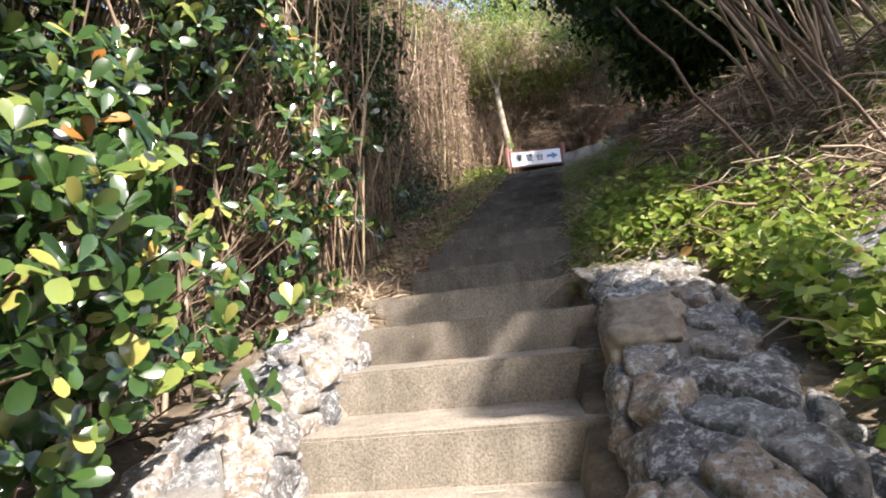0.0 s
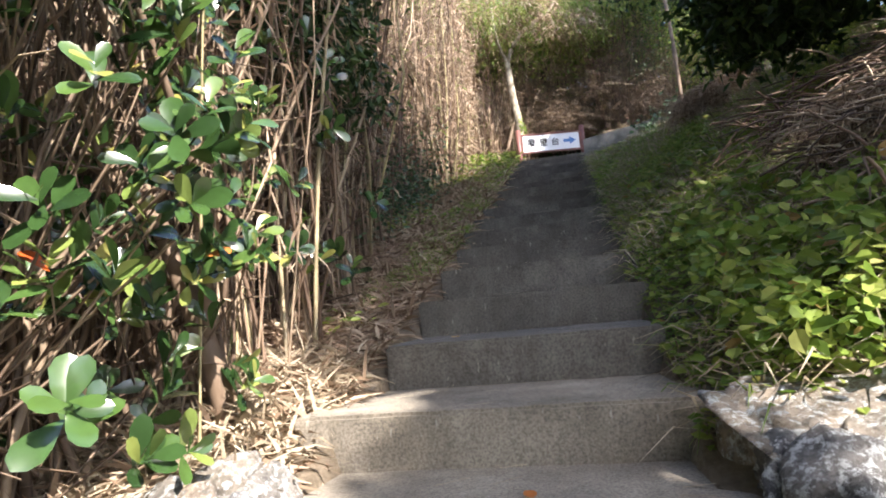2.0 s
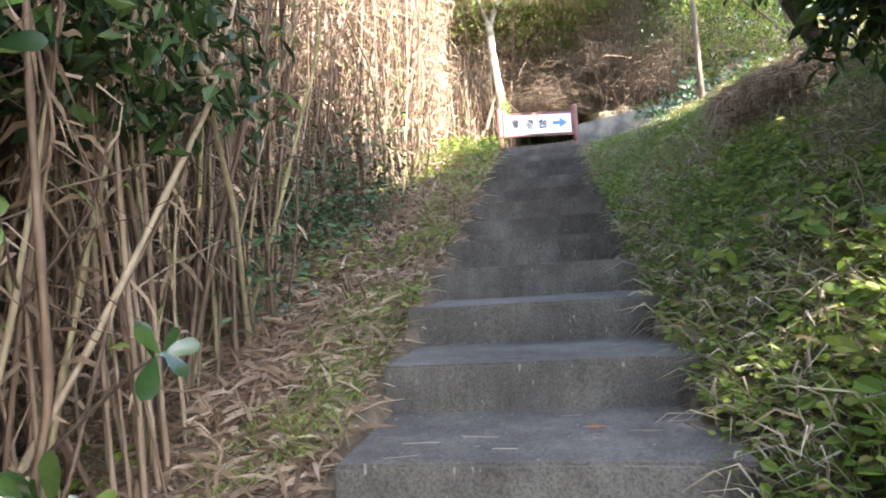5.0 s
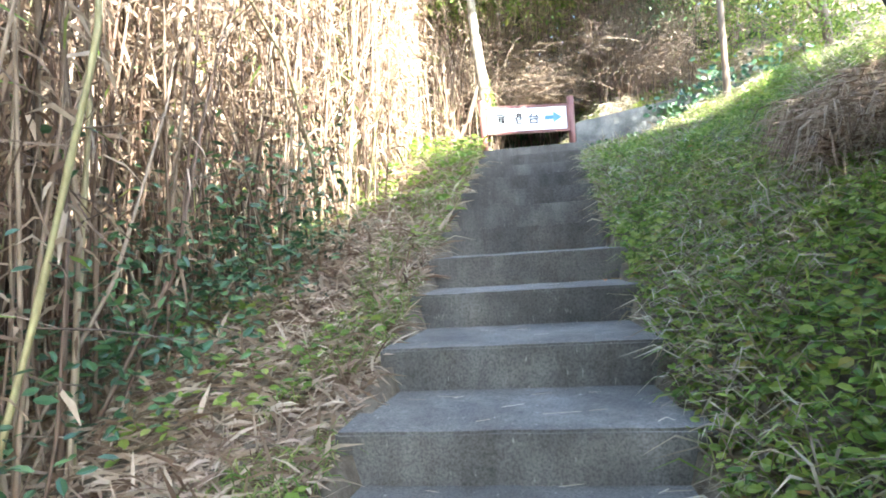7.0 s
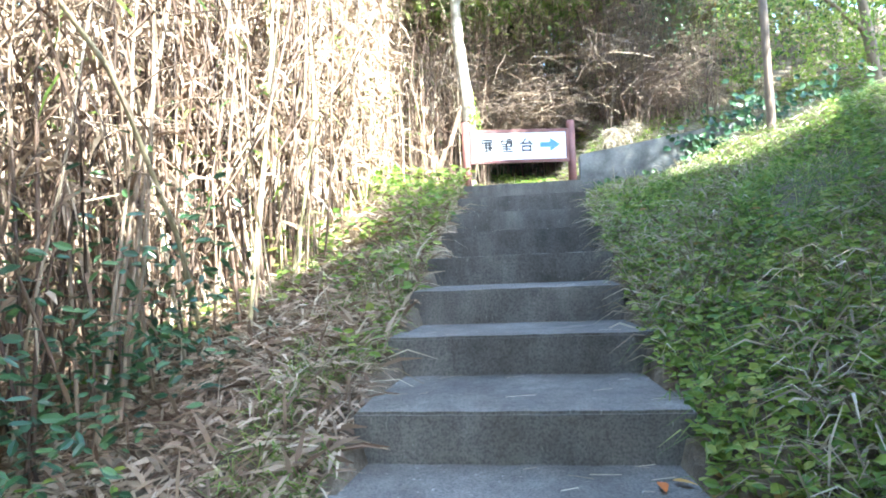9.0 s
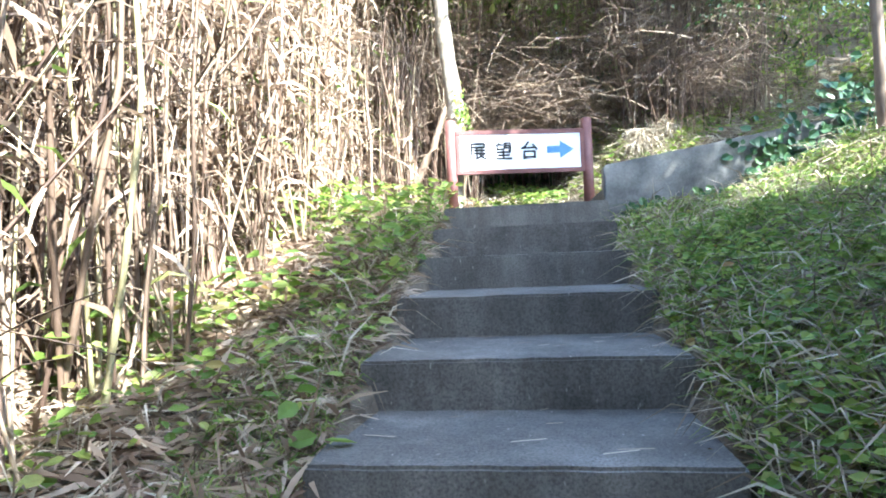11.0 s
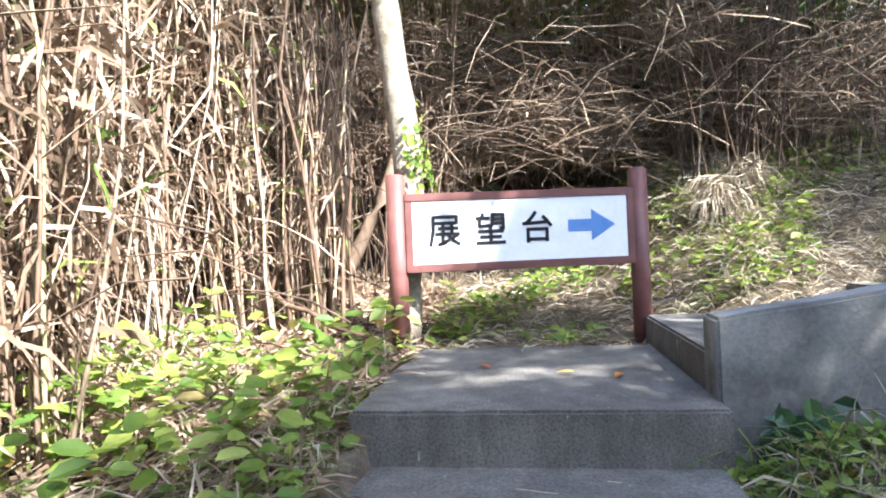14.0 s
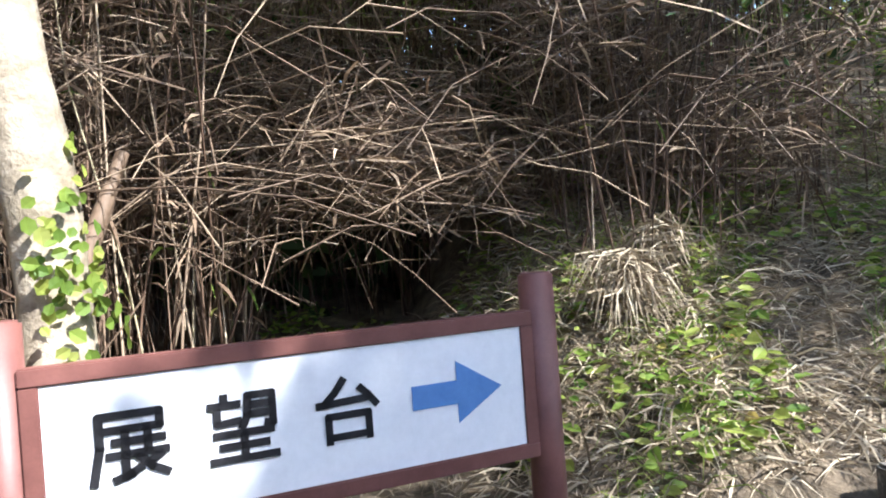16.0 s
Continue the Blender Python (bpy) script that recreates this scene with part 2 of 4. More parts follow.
def blades(C, D, L, W, bend=0.3, down=None):
    """Narrow blades in two quads, bent towards the ground."""
    n = len(C)
    L, W = np.broadcast_to(L, n)[:, None], np.broadcast_to(W, n)[:, None]
    D = unit(D)
    S = unit(np.cross(D, unit(rng.normal(size=(n, 3))))) * W / 2
    b1 = C + D * L * 0.5
    tip = b1 + unit(D + np.array([0, 0, -1.0]) * np.broadcast_to(bend, n)[:, None]) * L * 0.5
    V = np.stack([C - S * 0.7, C + S * 0.7, b1 + S, b1 - S, tip + S * 0.15, tip - S * 0.15], 1)
    b = np.arange(n)[:, None] * 6
    F = np.stack([b + [[0, 1, 2, 3]], b + [[3, 2, 4, 5]]], 1).reshape(-1, 4)
    return V.reshape(-1, 3), F


def wavy(x, y):
    return 0.05 * np.sin(1.7 * x + 0.6 * y) * np.sin(1.3 * y + 0.4) + 0.035 * np.sin(3.9 * x - 1.1 * y + 1) * np.sin(2.9 * y - 0.7 * x) + 0.015 * np.sin(9.1 * x + 2.2 * y) * np.sin(8.3 * y)


def ramp_z(y):
    y = np.asarray(y, float)
    z = np.where(y < 0, RISE / TREAD * y - 0.09, -0.09 + np.minimum(y, 0.4) * 0.16)
    z = np.where(y < -16, RISE / TREAD * -16 - 0.09 + (y + 16) * 0.12, z)
    return np.where(y > 1.6, z + 0.1 * np.minimum(y - 1.6, 30), z)


def ground_z(x, y):
    x, y = np.asarray(x, float), np.asarray(y, float)
    r, l = np.maximum(x - HALF, 0), np.maximum(-x - HALF, 0)
    low = np.clip((-10.6 - y) / 0.8, 0, 1)
    z = ramp_z(y) + 0.04 * np.minimum(l, 6)
    slope = (0.14 + 0.36 * np.clip(-y / 5.5, 0, 1)) * (1 - 0.7 * low)
    z = z + np.minimum(r, 4.5) * slope + np.maximum(r - 4.5, 0) * 0.16 + 0.06 * np.clip(r * 6, 0, 1) * (y < 0)
    z = z + np.clip(y - 1.75, 0, 5) * (0.1 + 0.4 * np.clip((x - 0.5) * 1.2, 0, 1))
    z = z + wavy(x, y) * np.clip(np.maximum(r, l) * 2.5, 0, 1)
    z = z + 0.28 * np.clip((x - 2.1) * 0.8, 0, 1) * np.clip((y + 3.5) / 2.5, 0, 1) * (y < 0.2)
    z = z - 0.17 * np.clip((y + 1.3) / 0.9, 0, 1) * (y < 0.12) * np.clip((2.2 - x) * 1.2, 0, 1) * (x > 0.6)
    inside = (np.abs(x) < 0.6) & (y < 1.3) & (y > -16)
    side = (x > 0.6) & (y > 0.2) & (y < 1.7) & (x < 5.2)
    return z - 0.3 * inside - 0.25 * side


# ---- ground ----
def build_ground():
    def axis(lo, hi, step, far):
        near = np.arange(lo, hi + 1e-6, step)
        out = np.cumsum(step * 1.25 ** np.arange(1, 60))
        out = out[out < far]
        return np.concatenate([lo - out[::-1], near, hi + out])
    xs, ys = axis(-6, 7, 0.08, 1500), axis(-17, 9, 0.08, 1500)
    X, Y = np.meshgrid(xs, ys)
    Z = ground_z(X, Y)
    V = np.stack([X, Y, Z], -1).reshape(-1, 3)
    nx, ny = len(xs), len(ys)
    i = (np.arange(ny - 1)[:, None] * nx + np.arange(nx - 1)).ravel()
    F = np.stack([i, i + 1, i + nx + 1, i + nx], -1)
    tagged(put("ground", mesh_of("ground", V, F, SOIL, True)), "brown soil slope littered with dead bamboo leaves", "ground", kind="structure")


build_ground()


# ---- concrete stairs ----
STEPS_Y = [0.0, 0.70, 1.325, 2.015, 2.70, 3.366, 3.963, 4.72, 5.25, 5.984, 6.66, 7.372, 8.064, 8.782, 9.442, 10.11, 10.745, 11.40, 11.90, 12.486, 13.12, 13.78, 14.44, 15.1]
STEPS_X = [(-0.69, 0.70), (-0.68, 0.65), (-0.68, 0.66), (-0.675, 0.66), (-0.685, 0.65), (-0.69, 0.62), (-0.70, 0.70), (-0.67, 0.685), (-0.70, 0.70), (-0.70, 0.715), (-0.71, 0.72), (-0.69, 0.72), (-0.64, 0.71), (-0.62, 0.70), (-0.62, 0.68), (-0.62, 0.66), (-0.7, 0.64), (-0.62, 0.76), (-0.62, 0.79), (-0.55, 0.82), (-0.58, 0.85), (-0.6, 0.85), (-0.6, 0.85), (-0.6, 0.85)]


def step_mesh(y0, y1, x0, x1, top, seed):
    """One step slab, worn along its nosing."""
    bm = box((x1 - x0, y1 - y0, 0.42), ((x0 + x1) / 2, (y0 + y1) / 2, top - 0.21), 0)
    bmesh.ops.subdivide_edges(bm, edges=[e for e in bm.edges if abs(e.verts[0].co.x - e.verts[1].co.x) > 0.5], cuts=22)
    nose = [e for e in bm.edges if all(abs(v.co.y - y0) < 1e-4 and abs(v.co.z - top) < 1e-4 for v in e.verts)]
    ends = [e for e in bm.edges if all(abs(v.co.x - x0) < 1e-4 for v in e.verts) or all(abs(v.co.x - x1) < 1e-4 for v in e.verts)]
    bmesh.ops.bevel(bm, geom=nose + ends, offset=0.012, segments=2, affect="EDGES")
    for v in bm.verts:
        q = v.co * 9 + Vector((seed * 7.1, 0, 0))
        if v.co.z > top - 0.05:
            v.co.z += 0.004 * noise.noise(q)
        if v.co.y < y0 + 0.05:
            v.co.y += 0.006 * noise.noise(q + Vector((9, 3, 1)))
    return bm


stairs = thing("concrete_stairs", "worn grey concrete steps climbing between planted banks", "stairs", kind="structure")
for k, (y, (x0, x1)) in enumerate(zip(STEPS_Y, STEPS_X)):
    back = 1.42 if k == 0 else -STEPS_Y[k - 1] + 0.03
    if k == 0:
        x1 = 0.68
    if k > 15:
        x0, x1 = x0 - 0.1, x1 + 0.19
    # Steps under the trees take the darker, shade-toned copy.
    part("step", step_mesh(-y, back, x0, x1, -RISE * k + (0.002 * (k % 2)), k), CONCRETE if k > 15 else SHADED_CONCRETE, stairs)


# ---- side stairs and wall at the landing ----
side = thing("side_stairs", "short flight of concrete steps turning off beside the sign", "stairs", kind="structure")
for k in range(4):
    xa = 0.69 + 1.16 * k
    bm = box((1.2, 1.36, 0.5), (xa + 0.6, 0.98 + 0.05 * k, 0.145 + 0.15 * k - 0.25), 0.012)
    part("step", bm, SHADED_CONCRETE, side)


def slope_wall(name, label, x0, x1, y0, y1, top0, top1, deep):
    bm = bmesh.new()
    n = 26
    rings = []
    for i in range(n + 1):
        f = i / n
        x, t = x0 + (x1 - x0) * f, top0 + (top1 - top0) * f
        rings.append([bm.verts.new(p) for p in ((x, y0, t - deep), (x, y0, t), (x, y1, t), (x, y1, t - deep))])
    for a, b in zip(rings, rings[1:]):
        for j in range(4):
            bm.faces.new((a[j], a[(j + 1) % 4], b[(j + 1) % 4], b[j]))
    bm.faces.new(rings[0][::-1])
    bm.faces.new(rings[-1])
    bmesh.ops.recalc_face_normals(bm, faces=bm.faces)
    sharp = [e for e in bm.edges if e.calc_face_angle(0) > 0.6]
    bmesh.ops.bevel(bm, geom=sharp, offset=0.014, segments=2, affect="EDGES")
    for v in bm.verts:
        v.co += Vector((0, 0.006, 0.006)) * noise.noise(v.co * 5)
    ob = part(name, bm, WALLCON, None)
    return tagged(ob, label, "wall", kind="structure")


slope_wall("wall_side", "stained grey concrete wall beside the turning steps", 0.665, 5.2, 0.12, 0.30, 0.30, 0.98, 1.1)


# ---- sign ----
def cyl(r, h, at, segs=20, bevel=0.008):
    bm = bmesh.new()
    bmesh.ops.create_cone(bm, cap_ends=True, segments=segs, radius1=r, radius2=r, depth=h, matrix=Matrix.Translation(at))
    rim = [e for e in bm.edges if all(abs(v.co.z - at[2] - h / 2) < 1e-5 for v in e.verts)]
    bmesh.ops.bevel(bm, geom=rim, offset=bevel, segments=2, affect="EDGES")
    for f in bm.faces:
        f.smooth = len(f.verts) == 4
    return bm


def strokes(lines, wide, deep=0.002):
    """Flat painted strokes, each a list of points (u across, v up)."""
    bm = bmesh.new()
    for line in lines:
        for (a, b), (c, d) in zip(line, line[1:]):
            p, q = Vector((a, b)), Vector((c, d))
            t = (q - p).normalized()
            s = Vector((-t.y, t.x)) * wide / 2
            p, q = p - t * wide * 0.3, q + t * wide * 0.3
            vs = [bm.verts.new((w.x, dy, w.y)) for dy in (0, -deep) for w in (p - s, q - s, q + s, p + s)]
            for f in ((3, 2, 1, 0), (4, 5, 6, 7), (0, 1, 5, 4), (1, 2, 6, 5), (2, 3, 7, 6), (3, 0, 4, 7)):
                bm.faces.new([vs[i] for i in f])
    bmesh.ops.recalc_face_normals(bm, faces=bm.faces)
    return bm


def build_sign():
    pl, pr = Vector((-0.775, 1.393, 0)), Vector((0.69, 1.737, 0))
    ax = (pr - pl).normalized()
    turn = math.atan2(ax.y, ax.x)
    sign = thing("signboard", "white signboard, brown frame, black writing, blue arrow, two posts", "sign", at=tuple(pl))
    for p in (pl, pr):
        part("post", cyl(0.058, 1.3, (p.x, p.y, 0.4)), PAINTBROWN, sign, "brown painted round post")
    m = Matrix.Translation((pl + pr) / 2) @ Matrix.Rotation(turn, 4, "Z")

    def flat(name, bm, mat, label=""):
        bmesh.ops.transform(bm, matrix=m, verts=bm.verts)
        return part(name, bm, mat, sign, label)
    z0, z1, u0, u1 = 0.508, 0.884, -0.66, 0.662
    front = -0.035
    flat("panel", box((u1 - u0, 0.03, z1 - z0), ((u0 + u1) / 2, front + 0.012, (z0 + z1) / 2), 0), WHITE, "white painted panel")
    for zc in (z0 - 0.024, z1 + 0.024):
        flat("frame_rail", box((u1 - u0 + 0.09, 0.045, 0.048), ((u0 + u1) / 2, front + 0.012, zc), 0.004), PAINTBROWN)
    for uc in (u0 - 0.022, u1 + 0.022):
        flat("frame_stile", box((0.044, 0.043, z1 - z0), (uc, front + 0.012, (z0 + z1) / 2), 0.003), PAINTBROWN)

    def glyph(lines, cx, cz, s):
        return [[(cx + u * s, cz + v * s) for u, v in ln] for ln in lines]
    zc, s = (z0 + z1) / 2 + 0.012, 0.2
    ten = [[(-0.38, 0.45), (0.42, 0.45), (0.42, 0.24), (-0.38, 0.24)], [(-0.38, 0.45), (-0.38, 0.0), (-0.48, -0.5)], [(-0.2, 0.06), (0.46, 0.06)], [(-0.05, 0.22), (-0.05, -0.12)], [(0.25, 0.22), (0.25, -0.12)], [(-0.28, -0.13), (0.5, -0.13)], [(-0.06, -0.13), (-0.06, -0.45), (0.14, -0.34)], [(0.1, -0.15), (0.3, -0.36), (0.5, -0.47)], [(0.42, -0.18), (0.25, -0.29)], [(-0.2, -0.48), (0.02, -0.42)]]
    nozomu = [[(-0.27, 0.5), (-0.27, 0.4)], [(-0.48, 0.36), (-0.06, 0.36)], [(-0.38, 0.36), (-0.38, 0.08), (-0.06, 0.1)], [(0.08, 0.47), (0.06, 0.16), (-0.02, 0.0)], [(0.08, 0.47), (0.44, 0.47), (0.44, 0.0), (0.34, 0.02)], [(0.1, 0.32), (0.42, 0.32)], [(0.1, 0.18), (0.42, 0.18)], [(-0.42, -0.09), (0.42, -0.09)], [(-0.34, -0.28), (0.34, -0.28)], [(-0.48, -0.48), (0.48, -0.48)], [(0.0, -0.09), (0.0, -0.48)]]
    dai = [[(-0.05, 0.5), (-0.2, 0.3), (-0.38, 0.13)], [(-0.48, 0.12), (0.38, 0.16)], [(0.22, 0.34), (0.34, 0.22), (0.48, 0.04)], [(-0.32, -0.08), (0.34, -0.08), (0.34, -0.48)], [(-0.32, -0.08), (-0.32, -0.5)], [(-0.32, -0.42), (0.34, -0.42)]]
    for lines, cx in ((ten, -0.47), (nozomu, -0.19), (dai, 0.095)):
        bm = strokes(glyph(lines, cx, zc, s * 0.88), 0.021)
        bmesh.ops.translate(bm, verts=bm.verts, vec=(0, front - 0.0055, 0))
        flat("character", bm, INK, "black painted character")
    bm = bmesh.new()
    a = [(0.29, -0.036), (0.435, -0.036), (0.435, -0.095), (0.585, 0.0), (0.435, 0.095), (0.435, 0.036), (0.29, 0.036)]
    lo = [bm.verts.new((u, front - 0.0035, zc + v)) for u, v in a]
    hi = [bm.verts.new((u, front - 0.0065, zc + v)) for u, v in a]
    bm.faces.new(hi)
    bm.faces.new(lo[::-1])
    for i in range(7):
        bm.faces.new((lo[i], lo[(i + 1) % 7], hi[(i + 1) % 7], hi[i]))
    bmesh.ops.recalc_face_normals(bm, faces=bm.faces)
    flat("arrow", bm, BLUE, "blue painted arrow")


build_sign()


# ---- stone cheek walls ----
def stone_mesh(seed):
    """A lumpy, broken stone of about unit size."""
    bm = bmesh.new()
    bmesh.ops.create_icosphere(bm, subdivisions=4, radius=0.5)
    for v in bm.verts:
        p = v.co.copy()
        q = Vector([math.copysign(abs(c * 2) ** 0.45, c) / 2 for c in p])
        v.co = q * (1 + 0.3 * noise.noise(p * 2.6 + Vector((seed * 5, 0, 0))) + 0.2 * noise.noise(p * 6 + Vector((0, seed * 3, 0))) + 0.1 * noise.noise(p * 13))
    for f in bm.faces:
        f.smooth = True
    me = bpy.data.meshes.new("stone")
    bm.to_mesh(me)
    bm.free()
    me.materials.append(STONE)
    return me


def ramp_top(y):
    return RISE / TREAD * y - 0.02


def cells(us, vs, r, cut):
    """Uneven polygons that fill a strip, one for each jittered seed."""
    seeds = []
    v = vs[0]
    while v < vs[1] - 0.03:
        high = r.uniform(0.15, 0.24)
        u = us[0] - r.random() * 0.2
        while u < us[1]:
            wide = r.uniform(0.18, 0.42)
            seeds.append((u + wide / 2 + r.uniform(-0.03, 0.03), v + high / 2 + r.uniform(-0.035, 0.035)))
            u += wide
        v += high
    out = []
    for i, (a, b) in enumerate(seeds):
        poly = [(us[0], vs[0]), (us[1], vs[0]), (us[1], vs[1]), (us[0], vs[1])]
        for j, (c, d) in enumerate(seeds):
            if i == j or abs(a - c) > 0.8 or abs(b - d) > 0.8:
                continue
            nx, ny = c - a, d - b
            ln = math.hypot(nx, ny)
            nx, ny = nx / ln, ny / ln
            lim = nx * (a + c) / 2 + ny * (b + d) / 2 - cut * r.uniform(0.5, 1.8)
            kept = []
            for p, q in zip(poly, poly[1:] + poly[:1]):
                dp, dq = nx * p[0] + ny * p[1] - lim, nx * q[0] + ny * q[1] - lim
                if dp <= 0:
                    kept.append(p)
                if dp * dq < 0:
                    f = dp / (dp - dq)
                    kept.append((p[0] + (q[0] - p[0]) * f, p[1] + (q[1] - p[1]) * f))
            poly = kept
            if len(poly) < 3:
                break
        if len(poly) >= 3:
            out.append(poly)
    return out


def cheek(name, label, side_sign, y0, y1, x_in, prof, block=None):
    """A rubble wall along the steps: a mortar core with uneven stones bedded in it."""
    w = thing(name, label, "wall", kind="structure")
    r = random.Random(31 if side_sign > 0 else 17)
    px, pz = np.array([p[0] for p in prof]), np.array([p[1] for p in prof])
    arc = np.concatenate([[0], np.cumsum(np.hypot(np.diff(px), np.diff(pz)))])

    def at(u, v, h):
        a, b = max(v - 0.05, 0), min(v + 0.05, arc[-1])
        xa, za, xb, zb = np.interp(a, arc, px), np.interp(a, arc, pz), np.interp(b, arc, px), np.interp(b, arc, pz)
        x, z = (xa + np.interp(v, arc, px) * 2 + xb) / 4, (za + np.interp(v, arc, pz) * 2 + zb) / 4
        t = math.hypot(xb - xa, zb - za)
        x, z = x - (zb - za) / t * h, z + (xb - xa) / t * h
        fall = max(u - (y1 - 0.3), 0) * 0.5
        return Vector((side_sign * (x_in(u) + x), u, ramp_top(u) + z - fall))
    bm, rings = bmesh.new(), []
    for u in np.linspace(y0, y1, 44):
        rings.append([bm.verts.new(at(u, v, 0.012 * noise.noise(Vector((u * 11, v * 11, 2))))) for v in np.linspace(0, arc[-1], 20)])
    for a, b in zip(rings, rings[1:]):
        for j in range(19):
            bm.faces.new((a[j], a[j + 1], b[j + 1], b[j]))
    bm.faces.new(rings[0])
    bm.faces.new(rings[-1][::-1])
    bmesh.ops.recalc_face_normals(bm, faces=bm.faces)
    part("mortar_core", bm, MORTAR, w, "grey mortar bed")
    for poly in cells((y0 + 0.02, y1 - 0.02), (0.02, arc[-1] - 0.02), r, 0.01):
        cu, cv = sum(p[0] for p in poly) / len(poly), sum(p[1] for p in poly) / len(poly)
        if block and abs(cu - block[0]) < block[1] and block[2] < cv < block[3]:
            continue
        rim = []
        for p, q in zip(poly, poly[1:] + poly[:1]):
            k = max(2, int(math.hypot(q[0] - p[0], q[1] - p[1]) / 0.028))
            rim += [(p[0] + (q[0] - p[0]) * i / k, p[1] + (q[1] - p[1]) * i / k) for i in range(k)]
        for _ in range(1):
            rim = [((a[0] + 2 * b[0] + c[0]) / 4, (a[1] + 2 * b[1] + c[1]) / 4) for a, b, c in zip(rim[-1:] + rim[:-1], rim, rim[1:] + rim[:1])]
        tall, tilt = r.uniform(0.012, 0.05), r.uniform(-0.2, 0.2)
        bm, rows = bmesh.new(), []
        for f, h in ((1.0, -0.02), (1.0, 0.3), (0.97, 0.75), (0.88, 0.95), (0.74, 1.0), (0.58, 1.03), (0.4, 1.0), (0.2, 1.03)):
            row = []
            for a, b in rim:
                g = f * (1 + 0.1 * noise.noise(Vector((a * 14, b * 14, 7))))
                u, v = cu + (a - cu) * g, cv + (b - cv) * g
                bulge = 0.03 * noise.noise(Vector((u * 9, v * 9, 1))) + 0.03 * abs(noise.noise(Vector((u * 17, v * 17, 5)))) + 0.012 * noise.noise(Vector((u * 60, v * 60, 5)))
                row.append(bm.verts.new(at(u, min(max(v, 0), arc[-1]), -0.02 if h < 0 else h * tall + (u - cu) * tilt + bulge * min(h, 1))))
            rows.append(row)
        m = len(rim)
        for a, b in zip(rows, rows[1:]):
            for j in range(m):
                bm.faces.new((a[j], a[(j + 1) % m], b[(j + 1) % m], b[j]))
        bm.faces.new(rows[-1])
        bmesh.ops.recalc_face_normals(bm, faces=bm.faces)
        for f in bm.faces:
            f.smooth = True
        part("stone", bm, STONE, w)
    if block:
        o = put("stone", BLOCK, w, "large tan stone block")
        o.matrix_basis = pose(0.93, -12.0, ramp_top(-12.0) + 0.03, 19, -4, -5) @ Matrix.Diagonal((0.36, 0.6, 0.3, 1))
        o = put("stone", stone_mesh(4), w)
        o.matrix_basis = pose(1.0, -10.98, ramp_top(-10.98) - 0.04, 16, -6, 12) @ Matrix.Diagonal((0.55, 0.6, 0.34, 1))
    return w


BLOCK = stone_mesh(11)
BLOCK.materials.clear()
BLOCK.materials.append(TANSTONE)
cheek("wall_stone_1", "lichened grey rubble stone wall with mortar joints beside the steps", 1, -15.6, -10.8, lambda y: 0.75, ((0.0, -0.62), (0.02, 0.02), (0.08, 0.1), (0.52, 0.12), (0.61, 0.05), (0.74, -0.4)), (-12.0, 0.34, 0.5, 0.98))
cheek("wall_stone_2", "sunlit lichened rubble stone edging under the shrub", -1, -15.6, -10.88, lambda y: 0.68 + max(y + 10.8, -2.4) * 0.1, ((0.0, -0.6), (-0.02, -0.02), (0.08, 0.08), (0.3, 0.06), (0.52, 0.0), (0.62, -0.3)))


def boulder(at, size, turn, seed):
    me = stone_mesh(seed)
    o = tagged(put("boulder", me), "pale sunlit broken rock on the bank above the stone wall", "rock", "rocks on the bank")
    o.matrix_basis = pose(*at, *turn) @ Matrix.Diagonal((*size, 1))


boulder((2.15, -11.5, -3.5), (0.7, 0.6, 0.45), (10, -12, 20), 2)
boulder((1.95, -12.25, -3.6), (0.7, 0.62, 0.42), (14, -20, -15), 5)
boulder((2.55, -11.95, -3.3), (0.6, 0.6, 0.6), (5, -8, 60), 8)


# ---- bamboo and reeds ----
def culm_paths(n, xr, yr, h, lean, m=5, density=None, bend=0.25):
    x, y = rng.uniform(*xr, n), rng.uniform(*yr, n)
    if density is not None:
        keep = rng.random(n) < density(x, y)
        x, y = x[keep], y[keep]
        n = len(x)
    z = ground_z(x, y) - 0.05
    H = rng.uniform(*h, n)
    d = rng.normal(size=(n, 2)) * lean * np.where(rng.random(n) < 0.15, 2.3, 0.8)[:, None]
    f = np.linspace(0, 1, m)
    wob = rng.normal(size=(n, m, 2)) * 0.05 * f[None, :, None]
    P = np.zeros((n, m, 3))
    P[..., 0] = x[:, None] + H[:, None] * (d[:, :1] * f + bend * d[:, :1] * f ** 2) + wob[..., 0]
    P[..., 1] = y[:, None] + H[:, None] * (d[:, 1:] * f + bend * d[:, 1:] * f ** 2) + wob[..., 1]
    P[..., 2] = z[:, None] + H[:, None] * f * (1 - 0.12 * np.hypot(d[:, :1], d[:, 1:]))
    return P


def edge_left(y):
    """Where the thicket beside the steps begins."""
    return -1.1 - 0.65 * np.clip((y + 9.3) / 2.8, 0, 1) - 0.25 * np.clip(y / 1.5, 0, 1) - 0.1 * np.sin(y * 1.9) - 0.06 * np.sin(y * 5.3) + 0.35 * np.exp(-((y + 2.9) / 0.8) ** 2)


